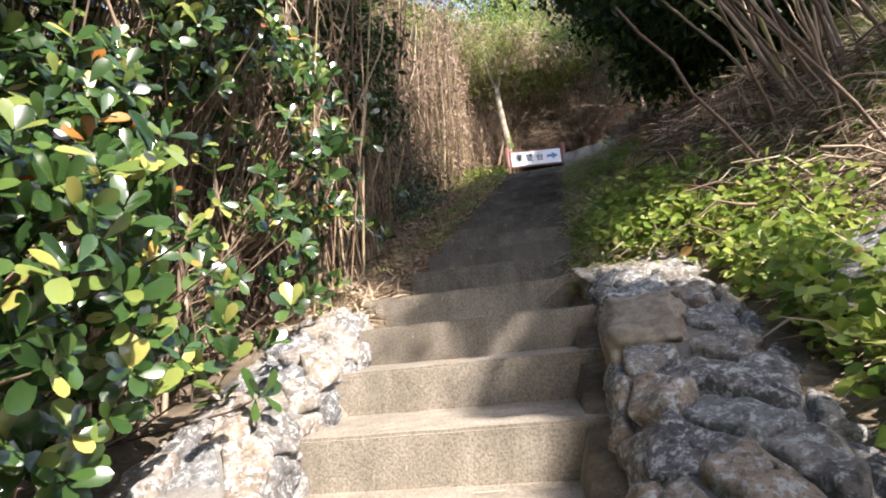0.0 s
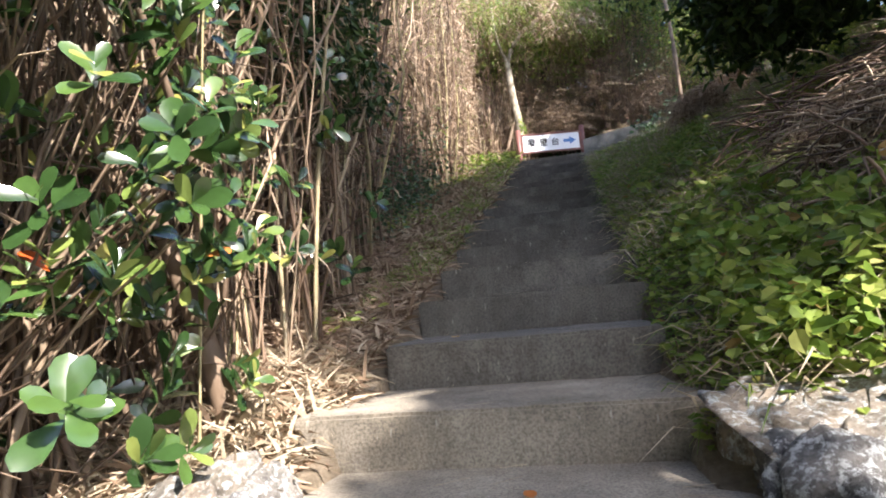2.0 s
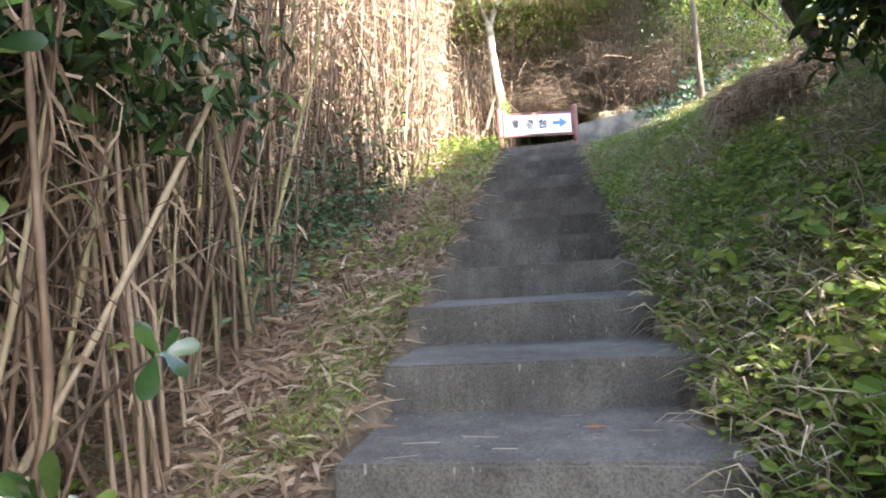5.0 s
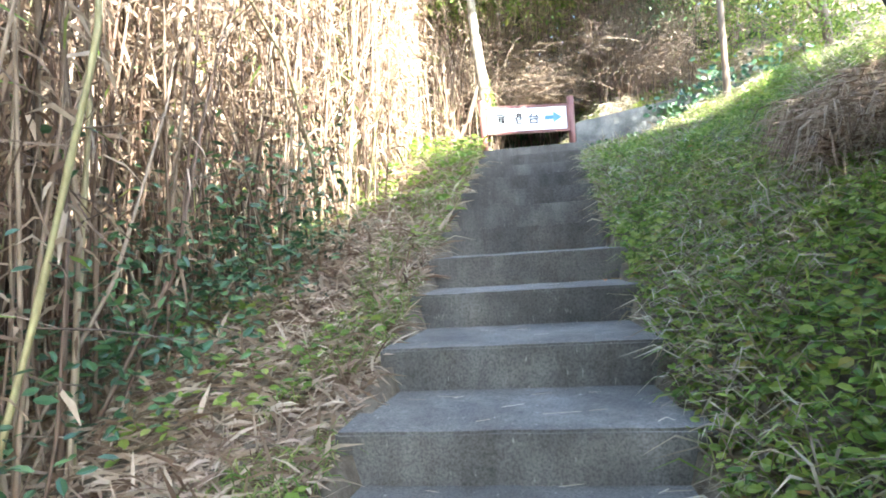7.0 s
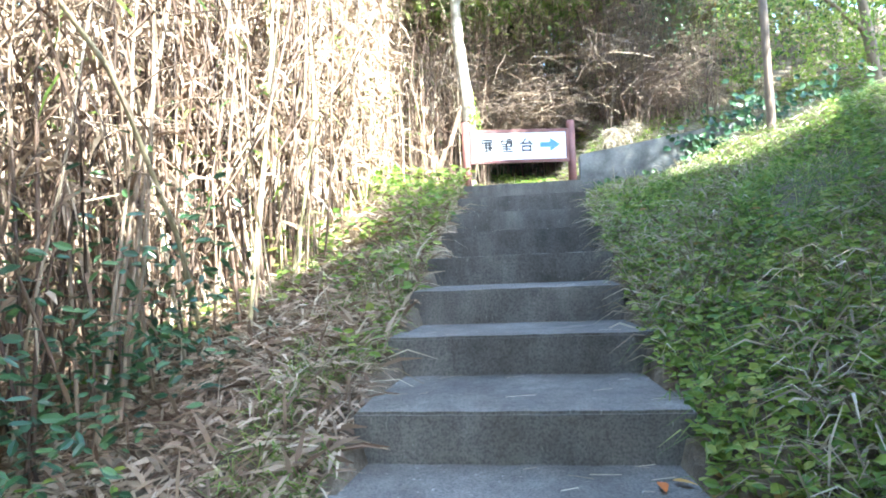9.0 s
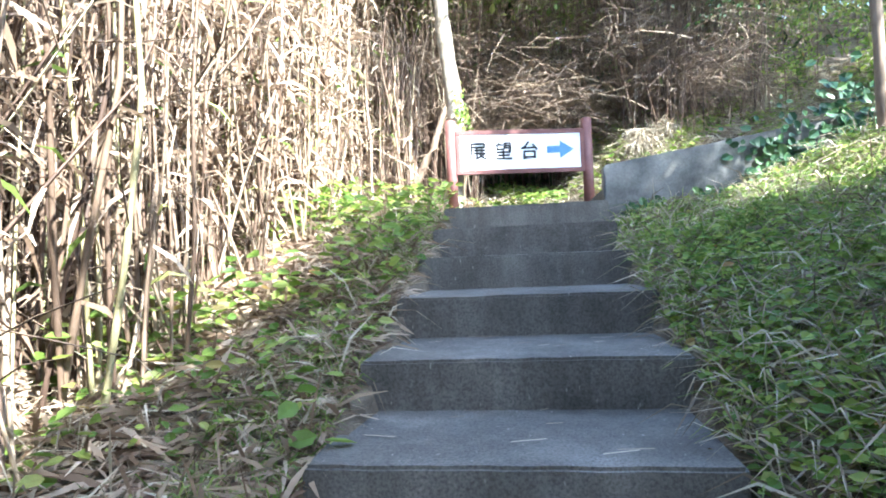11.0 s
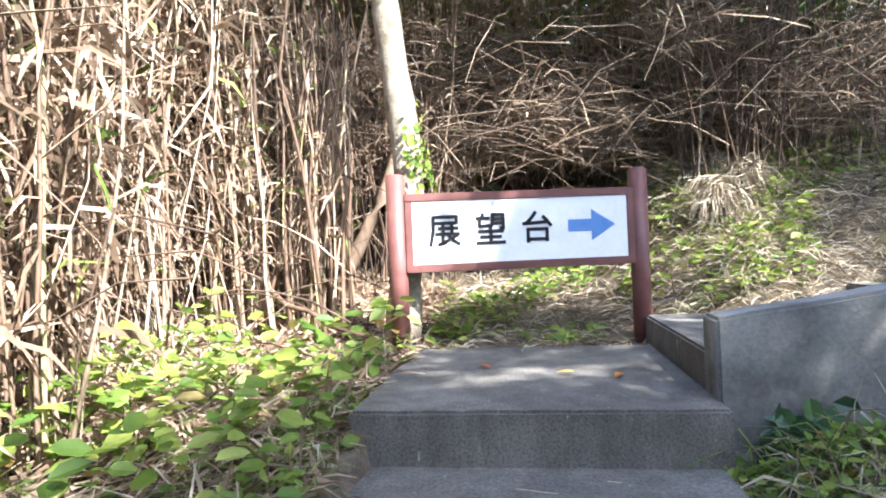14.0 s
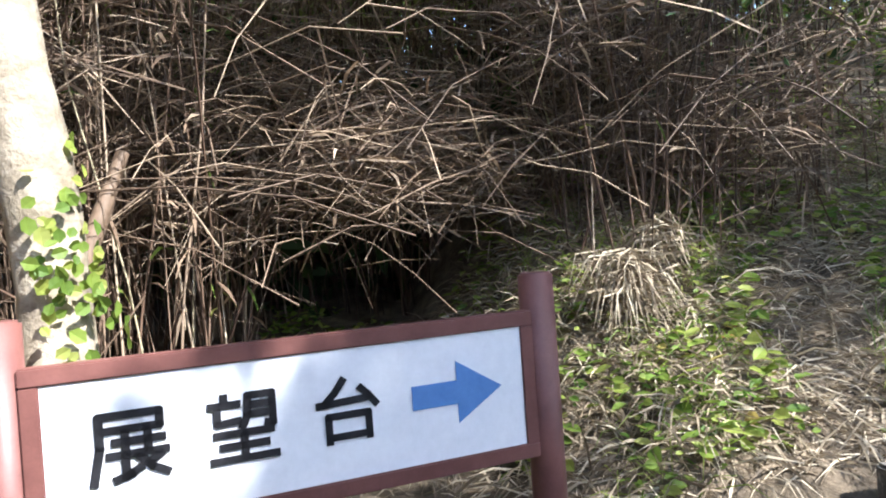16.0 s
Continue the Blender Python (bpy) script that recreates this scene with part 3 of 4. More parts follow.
def thicket(name, label, P, r0, loose, dry, green, k=4, single=0, mat=CULM, leaf=1.0):
    """Culms with side twigs, hanging dead leaves and a few live ones."""
    t = thing(name, label, "bamboo", at=tuple(P[0, 0]))
    n, m = P.shape[:2]
    R = rng.uniform(*r0, n)[:, None] * np.linspace(1.0, 0.45, m)[None]
    # knots along the culm
    for o in range(min(single, n)):
        g = np.linspace(0, m - 1, 33)
        Q = np.stack([np.interp(g, np.arange(m), P[o, :, c]) for c in range(3)], -1)
        S = np.interp(g, np.arange(m), R[o]) * np.where(np.arange(33) % 3 == 1, 1.22, 1.0)
        V, F = tubes(Q[None], S[None], 6)
        put("culm", mesh_of("culm", V, F, CANE, True), t)
    V, F = tubes(P[single:], R[single:], k)
    tagged(put("culms", mesh_of("culms", V, F, mat, True), t), "dry brown culms", kind="stuff")

    def spots(c):
        i, f = rng.integers(0, n, c), rng.uniform(0.08, 1, c) ** 0.75 * (m - 1)
        j = np.minimum(f.astype(int), m - 2)
        g = (f - j)[:, None]
        return P[i, j] * (1 - g) + P[i, j + 1] * g
    if loose:
        C = spots(loose)
        D = unit(rng.normal(size=(loose, 3)) + [0, 0, 0.3])
        L = rng.uniform(0.12, 0.6, loose)[:, None]
        Q = np.stack([C, C + D * L * 0.5, C + D * L + rng.normal(size=(loose, 3)) * 0.05], 1)
        V, F = tubes(Q, np.broadcast_to(np.array([0.004, 0.0032, 0.0018]), (loose, 3)) * rng.uniform(0.6, 1.4, loose)[:, None], 3)
        tagged(put("twigs", mesh_of("twigs", V, F, TWIG), t), "thin dry twigs", kind="stuff")
    for c, mat, nm in ((dry, DRYLEAF, "dead_leaves"), (green, BAMLEAF, "green_leaves")):
        if c:
            C = spots(c)
            D = rng.normal(size=(c, 3)) + [0, 0, -0.5 if mat is DRYLEAF else 0.1]
            V, F = blades(C, D, rng.uniform(0.08, 0.24, c) * leaf, rng.uniform(0.009, 0.024, c) * leaf, 0.7)
            tagged(put(nm, mesh_of(nm, V, F, mat), t), "narrow bamboo leaves", kind="stuff")
    return t


PL = culm_paths(7000, (-6.5, -0.95), (-10.9, 4.8), (2.2, 4.6), 0.12, m=6, density=lambda x, y: (x < edge_left(y)) * np.clip(1.25 + (x - edge_left(y)) * 0.22, 0.25, 1) * np.clip((y + 11.2) / 1.6, 0.15, 1))
PL = PL[np.argsort(-PL[:, 0, 0])]
PL[..., 0] = np.minimum(PL[..., 0], edge_left(PL[..., 1]) + 0.1 + 0.42 * rng.random((len(PL), 1)) ** 2 * np.linspace(0.3, 1, 6))
# The sunlit top stand gets the lighter culm colour, the rest CULM.
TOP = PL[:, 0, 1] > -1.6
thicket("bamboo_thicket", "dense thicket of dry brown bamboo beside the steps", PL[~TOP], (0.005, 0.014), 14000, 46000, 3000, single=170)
thicket("bamboo_thicket", "sunlit thicket of dry bamboo beside the top steps", PL[TOP], (0.004, 0.012), 8000, 52000, 2200, single=60, mat=SUNLIT_CULM, leaf=1.35)

PB = culm_paths(5200, (-3.2, 9.0), (2.4, 8.5), (3.0, 6.2), 0.13, density=lambda x, y: ~((np.abs(x - 0.35) < 1.0) & (y < 4.8)) & (y > 2.7 + 0.25 * np.maximum(x - 1, 0)) & ((x < 3.3) | (rng.random(len(x)) < 0.12)))
thicket("bamboo_thicket", "tangled dead bamboo thicket behind the signboard", PB, (0.003, 0.009), 16000, 30000, 2600, single=60, leaf=0.85)


def leaning(n, xr, yr, zr_, len_, slope, r, name, label, mat=CULM):
    """Fallen culms lying across one another."""
    x, y = rng.uniform(*xr, n), rng.uniform(*yr, n)
    c = np.stack([x, y, ground_z(x, y) + rng.uniform(*zr_, n)], -1)
    a = rng.uniform(-math.pi, math.pi, n)
    e = rng.normal(0, slope, n)
    d = np.stack([np.cos(a) * np.cos(e), np.sin(a) * 0.5 * np.cos(e), np.sin(e)], -1)
    L = rng.uniform(*len_, n)[:, None]
    sag = np.array([0, 0, -0.08]) * L
    P = np.stack([c - d * L / 2 + sag, c - d * L / 4, c + rng.normal(size=(n, 3)) * 0.02, c + d * L / 4, c + d * L / 2 + sag], 1)
    P[..., 2] = np.maximum(P[..., 2], ground_z(P[..., 0], P[..., 1]) + 0.005)
    V, F = tubes(P, rng.uniform(*r, n)[:, None] * np.linspace(1, 0.5, 5)[None], 4)
    return tagged(put(name, mesh_of(name, V, F, mat, True)), label, "dead bamboo", kind="stuff")


PR = culm_paths(105, (-2.2, -1.3), (1.7, 2.6), (1.0, 2.6), 0.06)
thicket("reed_clump", "clump of thick pale sunlit reeds beside the sign", PR, (0.008, 0.018), 200, 600, 120, k=6, single=60, mat=SUNLIT_CULM)
leaning(850, (-1.6, 4.4), (2.5, 4.4), (1.0, 2.3), (0.5, 2.2), 0.32, (0.0022, 0.0055), "fallen_culms", "dead bamboo culms leaning across the thicket behind the sign", TWIG)
leaning(110, (-3.2, -1.3), (-0.5, 2.6), (0.05, 1.2), (0.5, 1.5), 0.7, (0.003, 0.007), "fallen_culms", "sunlit broken bamboo culms leaning over the bank")
leaning(430, (1.5, 2.8), (-9.9, -8.2), (0.1, 0.42), (0.25, 0.9), 0.3, (0.004, 0.009), "dead_reeds", "heap of broken dead reeds on the bank", CULM)
leaning(260, (1.45, 2.9), (-11.4, -9.2), (0.02, 0.28), (0.25, 0.9), 0.25, (0.004, 0.009), "dead_reeds", "heap of broken dead reeds on the bank", CULM)


def lean_canes(n):
    """Dead canes rooted up the bank, leaning out over it."""
    t = thing("cane_clump", "clump of dead brown canes leaning out over the bank", "bamboo", at=(2.7, -10.6, -2.6))
    for _ in range(n):
        x, y = rng.uniform(2.3, 3.7), rng.uniform(-11.0, -9.5)
        d = np.array([rng.normal(-0.25, 0.2), rng.normal(0.05, 0.2), 1.0])
        f = np.linspace(0, 1, 25)[:, None]
        L = rng.uniform(1.3, 3.0)
        P = np.array([x, y, float(ground_z(x, y)) - 0.05]) + d * L * f + np.array([-0.12, 0, -0.05]) * L * f ** 2 + rng.normal(size=(25, 3)) * 0.004
        R = rng.uniform(0.007, 0.017) * np.linspace(1, 0.6, 25) * np.where(np.arange(25) % 4 == 1, 1.2, 1.0)
        V, F = tubes(P[None], R[None], 6)
        put("culm", mesh_of("culm", V, F, CANE, True), t)


lean_canes(60)


def tangle(name, label, lo, hi, n_twig, n_leaf):
    """Matted dead twigs and leaves hanging over a hollow."""
    t = thing(name, label, "dead bamboo", at=lo)
    lo, hi = np.array(lo), np.array(hi)
    knots = lo + (hi - lo) * rng.random((46, 3)) * [1, 1, 0.9]
    C = knots[rng.integers(0, 46, n_twig)] + rng.normal(size=(n_twig, 3)) * [0.28, 0.3, 0.13]
    D = unit(rng.normal(size=(n_twig, 3)) * [1, 0.6, 0.45])
    L = rng.uniform(0.25, 0.9, n_twig)[:, None]
    P = np.stack([C - D * L / 2, C, C + D * L / 2 + [0, 0, -0.05]], 1)
    V, F = tubes(P, np.broadcast_to(np.array([0.004, 0.0035, 0.002]), (n_twig, 3)) * rng.uniform(0.6, 1.3, n_twig)[:, None], 3)
    tagged(put("twigs", mesh_of("twigs", V, F, TWIG), t), "matted brown twigs", kind="stuff")
    C = knots[rng.integers(0, 46, n_leaf)] + rng.normal(size=(n_leaf, 3)) * [0.24, 0.3, 0.16]
    V, F = blades(C, rng.normal(size=(n_leaf, 3)) + [0, 0, -0.6], rng.uniform(0.1, 0.26, n_leaf), rng.uniform(0.008, 0.02, n_leaf), 0.6)
    tagged(put("dead_leaves", mesh_of("dead_leaves", V, F, DRYLEAF), t), "hanging dead leaves", kind="stuff")


tangle("dead_tangle", "matted dead bamboo hanging over a dark hollow", (-1.4, 2.7, 1.5), (2.8, 5.0, 2.5), 3200, 1300)


# ---- ground cover ----
def scatter(n, xr, yr, keep):
    x, y = rng.uniform(*xr, n), rng.uniform(*yr, n)
    k = keep(x, y)
    x, y = x[k], y[k]
    return np.stack([x, y, ground_z(x, y)], -1)


def patchy(x, y, s=1.0, seed=0.0):
    return np.sin(x * 2.1 * s + seed) * np.sin(y * 1.7 * s - seed) + 0.6 * np.sin(x * 4.7 * s - y * 3.1 * s + seed * 2)


def cover_leaves(name, label, C, height, L, W, mat, tilt=0.5):
    n = len(C)
    base = C + np.stack([rng.normal(0, 0.02, n), rng.normal(0, 0.02, n), rng.uniform(*height, n)], -1)
    a = rng.uniform(0, 2 * math.pi, n)
    D = np.stack([np.cos(a), np.sin(a), rng.normal(0, tilt * 0.5, n)], -1)
    N = unit(np.stack([rng.normal(0, tilt, n) - 0.3 * np.sign(C[:, 0]), rng.normal(0, tilt, n) - 0.2, np.ones(n)], -1))
    Ls = rng.uniform(*L, n)
    V, F = leaves(base, D, N, Ls, Ls * rng.uniform(*W, n))
    return tagged(put(name, mesh_of(name, V, F, mat)), label, "plants", kind="stuff")


def cover_blades(name, label, C, L, W, mat, up, bend, category="grass"):
    n = len(C)
    D = rng.normal(size=(n, 3)) * [1, 1, 0.35] + [0, 0, up]
    V, F = blades(C + np.array([0, 0, 0.012]), D, rng.uniform(*L, n), rng.uniform(*W, n), bend)
    return tagged(put(name, mesh_of(name, V, F, mat)), label, category, kind="stuff")


bank = lambda x, y: (x > HALF - 0.03) & ~((y > 0.05) & (y < 1.8) & (x < 5.5)) & (y < 8)
C = scatter(74000, (0.62, 4.6), (-10.9, 0.1), lambda x, y: bank(x, y) & ((patchy(x, y) > -0.8 + 0.2 * np.maximum(x - 2, 0)) | (x < 1.15)))
cover_leaves("bank_herbs", "low green herbs covering the bank beside the steps", C, (0.01, 0.1), (0.025, 0.065), (0.5, 0.8), HERB)
C = scatter(24000, (0.66, 4.6), (-10.9, 0.1), bank)
cover_blades("bank_grass", "thin yellow-green grass on the bank", C, (0.1, 0.32), (0.004, 0.009), BAMLEAF, 0.8, 0.9)
C = scatter(52000, (0.66, 5.0), (-10.9, 0.1), lambda x, y: bank(x, y) & (patchy(x, y, 0.8, 1.4) > -0.4))
cover_blades("bank_straw", "dry straw lying on the bank", C, (0.1, 0.36), (0.004, 0.011), STRAW, 0.55, 0.8, "straw")
C = scatter(19000, (0.8, 3.6), (-15.6, -9.9), lambda x, y: (patchy(x, y, 1.3, 0.5) > -1.0) & (x < 2.0 - 0.45 * np.clip((y + 10.8) * 2, 0, 1) + 0.2 * np.sin(y * 6)) & (x > 0.8 + np.clip((-10.8 - y) * 1.2, 0, 0.6) + np.clip((-11.2 - y), 0, 3) * 0.03))
cover_leaves("ivy", "bright green ivy spilling over the stone wall", C, (0.03, 0.3), (0.03, 0.085), (0.6, 0.95), HERB, 0.95)
C = scatter(2300, (1.4, 1.95), (-14.8, -11.0), lambda x, y: patchy(x, y, 1.8, 0.2) > -0.7)
cover_leaves("ivy", "green ivy running down beside the stone wall", C, (0.02, 0.15), (0.035, 0.09), (0.6, 0.9), HERB, 0.8)
C = scatter(3500, (1.5, 2.9), (-14.0, -11.0), lambda x, y: x > 1.5)
cover_blades("bank_straw", "pale straw and dead stems beside the rocks", C, (0.1, 0.4), (0.005, 0.014), STRAW, 0.12, 0.5, "straw")
C = scatter(1900, (0.85, 2.6), (-10.9, -7.4), lambda x, y: (patchy(x, y, 1.6, 1.1) > -0.4) & (x < 1.55 + 0.15 * np.sin(y * 5)))
cover_leaves("creepers", "broad green creeper leaves over the bank", C, (0.04, 0.24), (0.04, 0.11), (0.6, 0.85), HERB, 0.8)
C = scatter(9000, (1.2, 4.6), (-13.5, -9.0), lambda x, y: x > 1.7)
cover_blades("bank_straw", "heap of dead grass and straw on the slope", C, (0.15, 0.5), (0.005, 0.014), STRAW, 0.15, 0.7, "straw")
leftside = lambda x, y: (x < -HALF - 0.01)
C = scatter(60000, (-2.7, -0.64), (-11.3, 3.2), lambda x, y: leftside(x, y) | (y > 1.45))
cover_blades("leaf_litter", "dry bamboo leaf litter along the steps", C, (0.06, 0.24), (0.008, 0.024), DRYLEAF, 0.02, 0.3, "leaf litter")
C = scatter(6000, (-1.9, -0.76), (-11.3, -9.9), leftside)
cover_blades("bank_straw", "sun-bleached straw at the foot of the shrub", C, (0.06, 0.26), (0.006, 0.02), STRAW, 0.05, 0.4, "straw")
C = scatter(6000, (-2.2, -0.68), (-10.2, 1.4), lambda x, y: leftside(x, y) & (patchy(x, y, 1.2, 2.0) > 0.45 + 0.5 * (y < -8) - 0.12 * np.clip(y + 6, 0, 5)))
cover_leaves("bank_herbs", "green herbs growing along the steps", C, (0.01, 0.14), (0.03, 0.085), (0.45, 0.7), HERB)
C = scatter(7000, (-1.15, -0.64), (-9.0, 0.6), lambda x, y: leftside(x, y) & (patchy(x, y, 1.5, 0.4) > -0.5))
cover_blades("bank_grass", "short green grass along the edge of the steps", C, (0.06, 0.2), (0.004, 0.008), BAMLEAF, 0.7, 0.9)
H = scatter(80, (-2.1, -1.45), (-8.6, -4.2), lambda x, y: x > edge_left(y) - 0.25)
C = np.repeat(H, 45, 0) + rng.normal(size=(len(H) * 45, 3)) * [0.13, 0.13, 0.0] + np.abs(rng.normal(size=(len(H) * 45, 1))) * [0, 0, 0.42]
cover_leaves("saplings", "small leafy saplings at the edge of the bamboo", C, (0.05, 0.2), (0.035, 0.08), (0.35, 0.55), SAPLING, 0.8)
C = scatter(5200, (-2.4, -0.7), (-4.5, 1.4), lambda x, y: leftside(x, y) & (patchy(x, y, 1.0, 1.9) > -0.3))
cover_blades("bank_straw", "pale sunlit straw among the weeds", C, (0.1, 0.4), (0.004, 0.012), STRAW, 0.35, 0.6, "straw")
C = scatter(1300, (-2.0, -0.66), (-3.2, 1.4), lambda x, y: leftside(x, y) & (patchy(x, y, 0.9, 0.7) > -0.4) & (np.hypot(x + 1.7, y + 1.2) > 0.5))
cover_leaves("nettles", "leafy green weeds beside the top steps", C, (0.05, 0.36), (0.06, 0.12), (0.5, 0.7), HERB)
C = scatter(12000, (-0.8, 5.5), (1.43, 4.4), lambda x, y: (x < 0.8) | (y > 1.85))
cover_blades("leaf_litter", "dry leaves and straw under the signboard", C, (0.08, 0.3), (0.004, 0.014), STRAW, 0.05, 0.4, "leaf litter")
C = scatter(9000, (0.75, 5.0), (1.8, 3.9), lambda x, y: y > 1.85)
cover_blades("bank_straw", "dead straw covering the bank behind the sign", C, (0.08, 0.32), (0.004, 0.012), STRAW, 0.15, 0.6, "straw")
C = scatter(5000, (0.75, 5.0), (1.8, 3.9), lambda x, y: (y > 1.85) & (patchy(x, y, 1.1, 0.9) > 0))
cover_blades("bank_grass", "green grass on the bank behind the sign", C, (0.1, 0.28), (0.004, 0.008), HERB, 0.8, 0.8)
C = scatter(14000, (-0.66, 7.5), (1.43, 5.0), lambda x, y: ((x < 0.8) | (y > 1.9)) & (patchy(x, y, 1.4, 0.3) > -0.1))
cover_leaves("bank_herbs", "green weeds growing round the signboard", C, (0.01, 0.14), (0.03, 0.1), (0.45, 0.7), HERB)


# ---- trees ----
def limb(points, radii, segs=10, rings=5):
    P = []
    pts = [Vector(p) for p in points]
    for i in range(len(pts) - 1):
        for j in range(rings):
            P.append(pts[i].lerp(pts[i + 1], j / rings))
    P.append(pts[-1])
    P = np.array([list(p) for p in P])
    for _ in range(2):
        P[1:-1] = (P[:-2] + 2 * P[1:-1] + P[2:]) / 4
    R = np.interp(np.linspace(0, 1, len(P)), np.linspace(0, 1, len(radii)), radii)
    R = R * (1 + 0.08 * np.sin(np.arange(len(R)) * 2.1))
    return tubes(P[None], R[None], segs)


def tree(name, label, limbs, mat, crown=None, leaf=None, leaf_label="", leaf_stuff=CANOPY):
    t = thing(name, label, "tree", at=limbs[0][0][0])
    for i, (pts, radii) in enumerate(limbs):
        V, F = limb(pts, radii)
        put("trunk" if i == 0 else "branch", mesh_of("limb", V, F, mat, True), t)
    if crown is not None:
        n = len(crown)
        D = rng.normal(size=(n, 3)) + [0, 0, -0.2]
        N = rng.normal(size=(n, 3)) + [0, 0, 1.2]
        Ls = rng.uniform(*leaf, n)
        V, F = leaves(crown, D, N, Ls, Ls * rng.uniform(0.35, 0.55, n), plain=True)
        tagged(put("crown", mesh_of("crown", V, F, leaf_stuff), t), leaf_label, kind="stuff")
    return t


def clumps(boxes, per, spread):
    """Leaf places in uneven clumps inside boxes (centre, half size, count)."""
    out = []
    for c, h, k in boxes:
        cc = np.array(c) + rng.uniform(-1, 1, (k, 3)) * np.array(h)
        out.append((cc[:, None] + rng.normal(size=(k, per, 3)) * spread * np.array([1, 1, 0.6])).reshape(-1, 3))
    return np.concatenate(out)


tree("pale_tree", "pale-barked tree with ivy behind the signboard", [(((-0.82, 1.62, -0.05), (-0.715, 1.61, 1.1), (-0.84, 1.6, 2.15), (-0.87, 1.62, 2.85)), (0.112, 0.098, 0.085, 0.07)), (((-0.87, 1.62, 2.8), (-0.72, 1.7, 3.25), (-0.4, 1.8, 3.65), (0.15, 1.95, 4.0), (0.5, 2.2, 4.5)), (0.055, 0.05, 0.042, 0.032, 0.02)), (((-0.87, 1.62, 2.8), (-1.1, 1.75, 3.5), (-1.15, 1.9, 4.4)), (0.045, 0.035, 0.02))], PALEBARK)
tree("bent_tree", "bent brown stem leaning in the thicket", [(((-1.75, 2.6, -0.1), (-1.5, 2.55, 0.35), (-1.15, 2.6, 1.0), (-0.95, 2.8, 1.7)), (0.07, 0.06, 0.05, 0.03))], TWIG)
# The last two clumps are unseen, added to shade the side wall.
CROWN = clumps([((1.8, -5.2, 1.95), (0.9, 0.9, 0.3), 40), ((2.5, -7.95, 1.05), (1.65, 1.05, 0.7), 200), ((2.65, -8.3, -0.25), (0.95, 0.75, 0.6), 170), ((2.65, -3.6, 2.4), (1.35, 0.9, 0.65), 170), ((3.3, -4.3, 1.35), (0.9, 0.9, 0.55), 160), ((3.9, -6.6, 0.6), (0.9, 1.6, 0.9), 80), ((2.0, -7.5, -0.3), (0.45, 0.35, 0.7), 130), ((5.1, -2.1, 3.9), (0.7, 0.5, 0.3), 12), ((3.75, -2.35, 3.9), (0.3, 0.2, 0.2), 8)], 70, 0.2)
# the crown stays open low over the steps
CROWN = CROWN[~((CROWN[:, 0] - 0.17 < 0.56 * (CROWN[:, 1] + 9.6)) & (CROWN[:, 2] < 0.47 * (CROWN[:, 1] + 9.6) - 1.3) & (CROWN[:, 1] < -5.8))]
tree("evergreen_tree", "dark leaning evergreen tree overhanging the steps", [(((3.25, -4.0, -0.6), (2.7, -4.05, 0.2), (2.15, -4.5, 1.1), (1.5, -5.5, 2.3)), (0.1, 0.08, 0.06, 0.03)), (((2.2, -4.45, 1.0), (2.4, -6.4, 1.4), (2.6, -8.6, 0.7)), (0.08, 0.06, 0.03)), (((2.4, -6.4, 1.4), (3.2, -7.2, 0.9), (3.3, -8.4, -0.2)), (0.05, 0.04, 0.02))], BARK, CROWN, (0.08, 0.15), "dark green leaves")
# Unseen tree added for its shade; each clump is aimed at one spot.
HIGH = np.concatenate([
    clumps([((5.3, -12.2, 5.7), (1.1, 1.4, 0.4), 150), ((8.0, -12.0, 5.7), (1.4, 1.3, 0.4), 9), ((5.8, -14.2, 5.4), (0.38, 0.8, 0.3), 62), ((4.3, -10.6, 6.2), (1.0, 1.6, 0.3), 150), ((4.3, -13.7, 6.2), (0.7, 0.7, 0.3), 55), ((6.5, -9.8, 6.7), (0.5, 0.6, 0.3), 26)], 60, 0.26),
    clumps([((5.25, -8.8, 6.7), (1.05, 2.0, 0.4), 200), ((7.9, -8.8, 6.7), (1.6, 2.0, 0.4), 15), ((5.6, -5.6, 7.6), (0.9, 1.2, 0.4), 85), ((8.0, -5.6, 7.6), (1.3, 1.2, 0.4), 8), ((9.6, -2.0, 8.3), (1.8, 1.6, 0.4), 70)], 60, 0.26),
    clumps([((6.0, -3.5, 8.0), (0.9, 0.8, 0.3), 16), ((5.95, -2.75, 8.1), (0.35, 0.25, 0.2), 10), ((8.8, 0.4, 8.6), (2.4, 1.3, 0.4), 35), ((5.4, 0.0, 8.7), (1.3, 0.9, 0.3), 85)], 60, 0.26),
    clumps([((6.68, -16.8, 4.5), (0.18, 0.32, 0.2), 26), ((6.12, -15.5, 4.8), (0.22, 0.7, 0.2), 46), ((6.8, -14.2, 4.4), (0.8, 0.8, 0.25), 70)], 60, 0.13),
    clumps([((7.2, -17.9, 4.7), (0.08, 0.85, 0.06), 60)], 34, 0.06)])
tree("unseen_shade_tree", "tall unseen tree added on the slope to shade the steps", [(((7.4, -10.4, 1.2), (7.2, -10.2, 3.4), (6.8, -9.6, 5.6), (6.6, -9.0, 7.0)), (0.34, 0.28, 0.2, 0.08)), (((7.1, -10.0, 4.0), (6.1, -13.6, 4.8), (6.3, -16.6, 4.5), (7.1, -18.4, 4.6)), (0.14, 0.1, 0.06, 0.03)), (((6.9, -9.8, 5.0), (7.6, -5.6, 7.0), (9.2, -2.4, 8.2)), (0.14, 0.1, 0.04))], BARK, HIGH, (0.16, 0.28), "dark green leaves")
